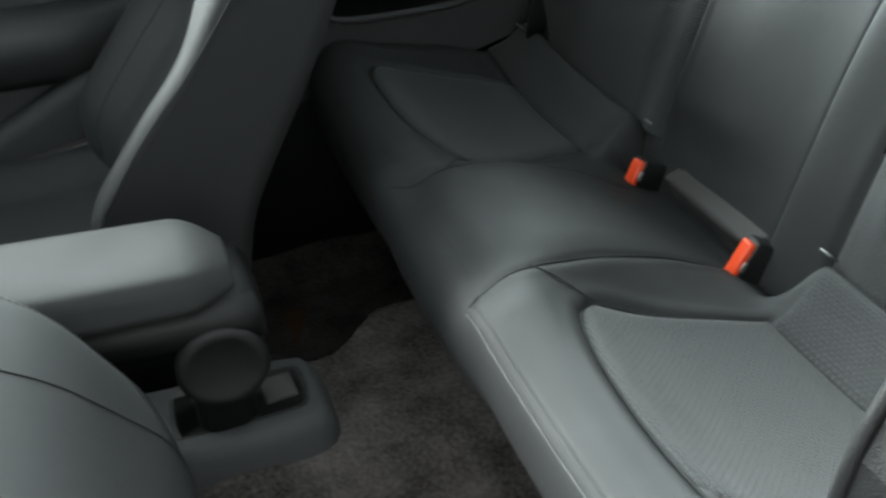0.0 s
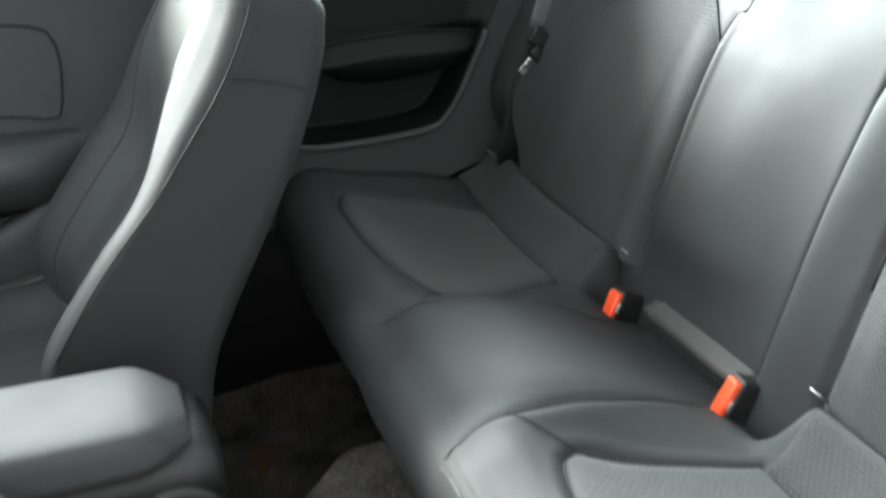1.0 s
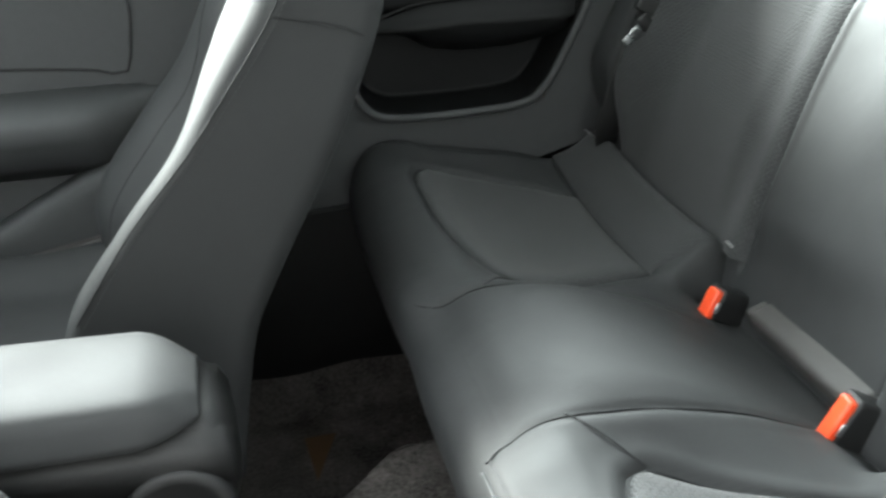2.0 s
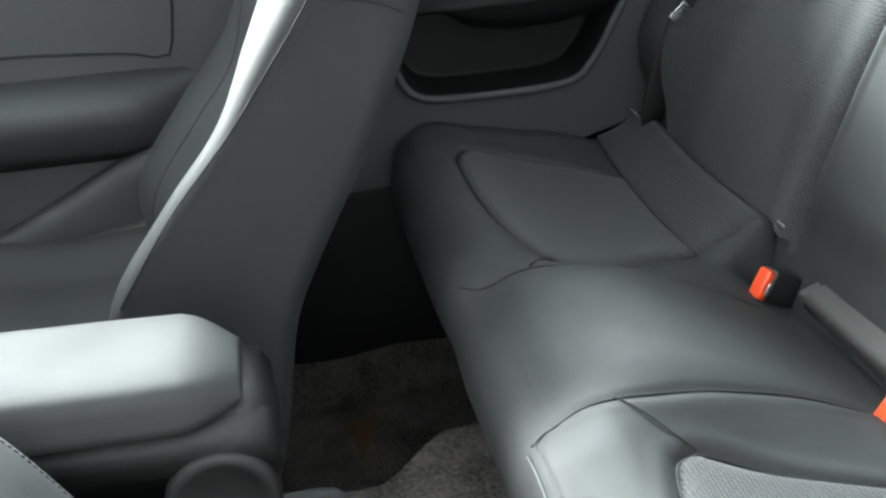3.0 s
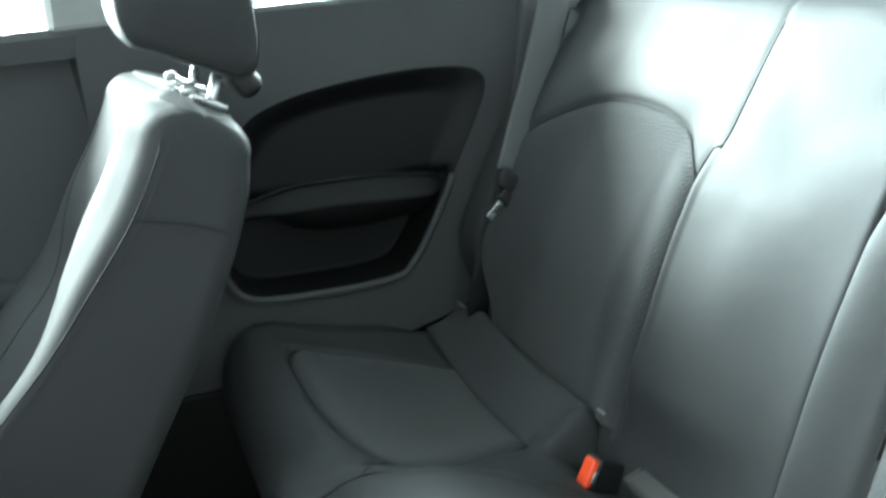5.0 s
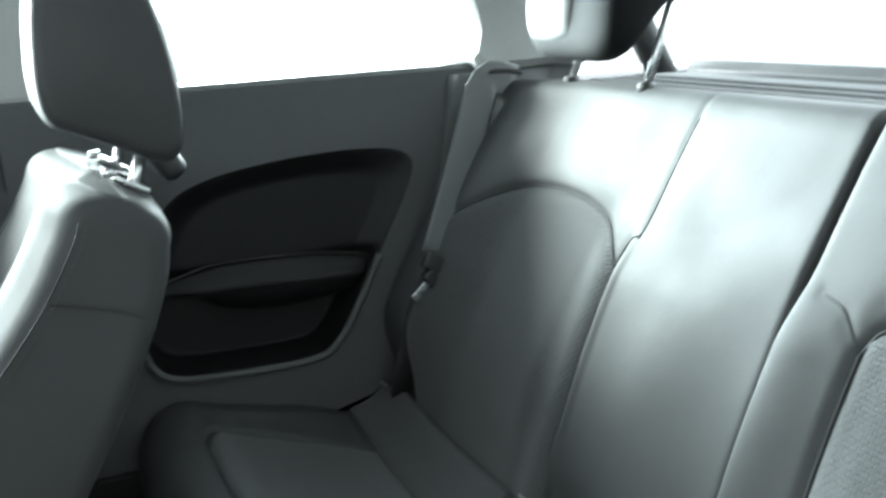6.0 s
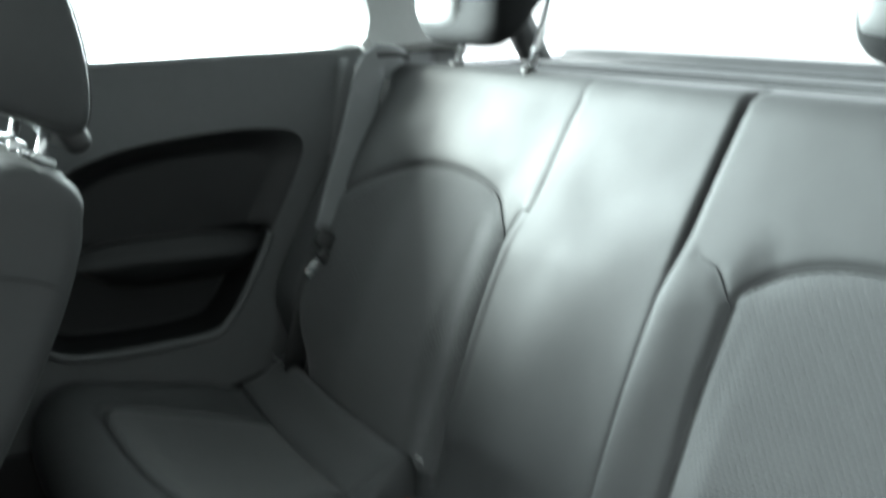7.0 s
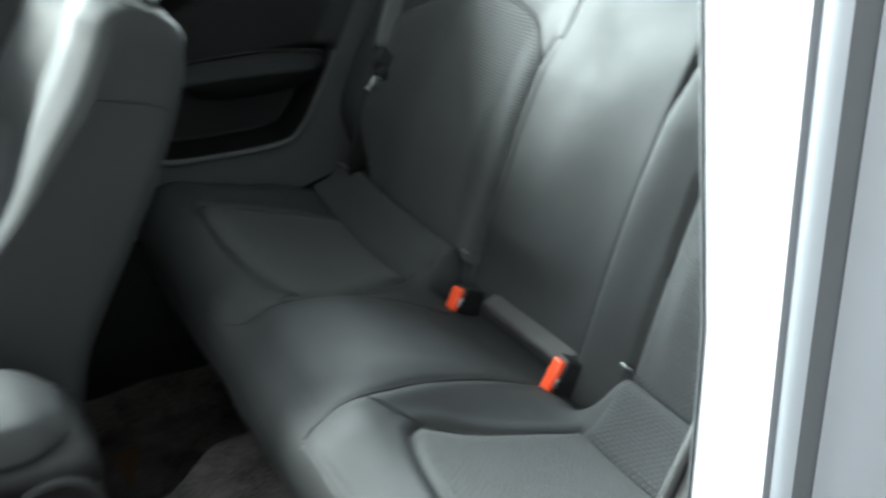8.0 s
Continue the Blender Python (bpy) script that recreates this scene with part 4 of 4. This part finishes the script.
def on_driver(y, p, lift=0.003):
    """A point of the tipped backrest's outline p, carried to its width y."""
    sc = 0.84 + 0.16 * math.sqrt(max(0, 1 - abs((y + 0.375) / 0.225) ** 5)) + lift
    return (dc[0] + (p[0] - dc[0]) * sc, y, dc[1] + (p[1] - dc[1]) * sc)


put("seam", tube("seam", [on_driver(float(np.interp(p[1], [0.36, 0.46, 0.50, 0.57, 0.66], [-0.215, -0.252, -0.268, -0.286, -0.296])), p) for p in DP[6:34]], 0.0007, SEAM_CREASE, 6), driver)
put("stitching", stitches("stitching", [on_driver(-0.166, p, 0.004) for p in DP[4:34]], THREAD), driver, "grey thread stitching")
put("seat_rail_cover", tube("seat_rail_cover", [(-0.345, -0.128, 0.30), (-0.322, -0.128, 0.262), (-0.300, -0.130, 0.215), (-0.290, -0.132, 0.16), (-0.288, -0.132, 0.10)], 0, GLOSSBLACK, 12, 24, flat=(0.006, 0.014, (0, 1, 0))), driver, "glossy black seat rail cover")

# ---- centre console, armrest -----------------------------------------------------
console = thing("centre_console", "black plastic centre console with rear storage tray", "console")
rings = []
for x, wn_, zt in ((-0.95, 0.075, 0.30), (-0.5, 0.075, 0.27), (-0.30, 0.074, 0.254), (-0.165, 0.074, 0.252), (-0.140, 0.070, 0.250), (-0.124, 0.060, 0.238), (-0.116, 0.045, 0.215)):
    rings.append([(x, -0.012 + wn_ * a * (1.22 if b < 0.5 else 1), 0.08 + (zt - 0.08) * b) for a, b in ((-1, 0), (-1, 0.72), (-0.97, 0.9), (-0.86, 0.985), (-0.72, 1.0), (0.72, 1.0), (0.86, 0.985), (0.97, 0.9), (1, 0.72), (1, 0))])
put("body", loft("body", rings, TRIM), console)
tray_rim = spline([(-0.285, -0.050), (-0.17, -0.052), (-0.150, -0.044), (-0.146, -0.010), (-0.150, 0.020), (-0.17, 0.028), (-0.285, 0.026), (-0.30, 0.018), (-0.30, -0.042)], 60, True)
rings = [[(p[0], p[1], z) for p in (tray_rim.mean(0) + (q - tray_rim.mean(0)) * s for q in tray_rim)] for s, z in ((1.05, 0.2545), (1.0, 0.2555), (0.96, 0.2535), (0.95, 0.2528))]
put("tray", loft("tray", rings + [[(*(tray_rim.mean(0) + (q - tray_rim.mean(0)) * 0.6), 0.2527) for q in tray_rim]], PLASTIC), console, "dark storage tray")
put("tray_mat", rbox("tray_mat", (0.040, 0.045, 0.006), 0.002, GREYPLASTIC, (-0.176, -0.010, 0.2555), (0, 0, 4)), console, "grey rubber insert")

rest = put("armrest", rbox("armrest", (0.05, 0.08, 0.05), 0.01, PLASTIC, (-0.225, -0.022, 0.40)), console, "grey leatherette folding armrest")
rings = []
for x in list(np.linspace(-0.62, -0.25, 10)) + [-0.238, -0.227, -0.218, -0.211, -0.206, -0.202, -0.200]:
    e = smooth01(-x, 0.200, 0.255)
    q = math.sqrt(float(e))
    hw = 0.074 * (0.62 + 0.38 * q)
    zt = 0.494 + 0.085 * (-x - 0.25) * (x < -0.25) - 0.024 * (1 - q)
    zb = 0.447 + 0.060 * (-x - 0.25) * (x < -0.25) + 0.006 * (1 - q)
    sec = spline([(-hw, zb + 0.004), (-hw - 0.003, (zt + zb) / 2), (-hw + 0.006, zt - 0.006), (-hw * 0.6, zt), (0, zt + 0.002), (hw * 0.6, zt), (hw - 0.006, zt - 0.006), (hw + 0.003, (zt + zb) / 2), (hw, zb + 0.004), (0, zb)], 48, True)
    rings.append([(x, -0.026 + p[0], p[1]) for p in sec])
put("pad", loft("pad", rings, LEATHER), rest, "padded grey leatherette top")
rings = []
for x, zt, zb, hw in ((-0.62, 0.462, 0.43, 0.066), (-0.40, 0.452, 0.42, 0.067), (-0.26, 0.446, 0.405, 0.068), (-0.205, 0.445, 0.40, 0.068), (-0.186, 0.440, 0.395, 0.064), (-0.178, 0.425, 0.39, 0.058)):
    rings.append([(x, -0.026 + hw * a, z) for a, z in ((-1, zb), (-1.02, (zt + zb) / 2), (-1, zt), (1, zt), (1.02, (zt + zb) / 2), (1, zb))])
put("lower_shell", loft("lower_shell", rings, PLASTIC), rest, "black plastic underside")
rings = []
for z, x0, x1, hw in ((0.245, -0.275, -0.205, 0.034), (0.31, -0.275, -0.203, 0.036), (0.335, -0.275, -0.188, 0.050), (0.37, -0.272, -0.176, 0.058), (0.41, -0.262, -0.174, 0.060), (0.438, -0.245, -0.181, 0.058), (0.455, -0.228, -0.192, 0.050)):
    xm, xr = (x0 + x1) / 2, (x1 - x0) / 2
    rings.append([(xm + xr * math.copysign(abs(math.cos(k)) ** 0.6, math.cos(k)), -0.022 + hw * math.copysign(abs(math.sin(k)) ** 0.6, math.sin(k)), z) for k in np.linspace(0, 2 * math.pi, 32, endpoint=False)])
put("hinge_stem", loft("hinge_stem", rings, PLASTIC), rest)
put("hinge_cap", disc("hinge_cap", 0.050, 0.016, PLASTIC, np.array((-0.232, -0.092, 0.372)), "y", 48, 0.004), rest, "round black hinge cover")

# ---- far front door ------------------------------------------------------------
door = thing("passenger_door", "grey trimmed passenger door, closed, with armrest and pocket", "car door")
put("door_card", panel("door_card", [(-1.2, 0.05), (-0.07, 0.05), (-0.06, 0.50), (-0.10, 0.89), (-1.2, 0.87)], 0.70, 0.655, "y", TRIM, 0.012), door)
rings = []
for x in np.linspace(-1.0, -0.20, 30):
    q = (x + 1.0) / 0.80
    zt = 0.575 - 0.035 * q
    w = 0.060 * (1 - smooth01(q, 0.82, 1.0)) + 0.004
    rings.append([(x, 0.658 - w * a, zt + b) for a, b in ((0, 0.03), (0.55, 0.012), (0.9, 0.004), (1.05, -0.012), (1.0, -0.035), (0.6, -0.075), (0, -0.105))])
put("armrest", loft("armrest", rings, TRIM), door, "moulded grey door armrest")
put("upper_seam", tube("upper_seam", [(-1.0, 0.6545, 0.625), (-0.55, 0.6545, 0.620), (-0.34, 0.6545, 0.600), (-0.275, 0.6545, 0.585), (-0.258, 0.6545, 0.625), (-0.250, 0.6545, 0.69), (-0.275, 0.6545, 0.725), (-0.40, 0.6545, 0.74), (-0.7, 0.6545, 0.745)], 0.002, SEAM_CREASE, 6, 60), door)
rings = []
for x in np.linspace(-1.0, -0.17, 30):
    q = (x + 1.0) / 0.83
    zt = 0.33 + 0.165 * smooth01(q, 0.35, 1.0)
    rings.append([(x, 0.657 - 0.040 * a, z) for a, z in ((0, zt + 0.004), (0.8, zt), (1.0, zt - 0.008), (1.0, zt - 0.03), (0.9, 0.12), (0, 0.10))])
put("pocket", loft("pocket", rings, TRIM), door, "grey map pocket")
sill = thing("far_sill_strip", "light grey door sill strip", "sill strip")
put("strip", rbox("strip", (0.70, 0.03, 0.022), 0.006, GREYPLASTIC, (-0.45, 0.612, 0.335), (0, -8, 0)), sill)

# a small flat brown triangle in the far footwell
card = thing("brown_triangle", "small flat brown triangle on the footwell carpet", "card")
put("sheet", panel("sheet", [(-0.112, 0.500), (-0.062, 0.498), (-0.104, 0.388)], 0.006, 0.008, "z", BROWN), card)
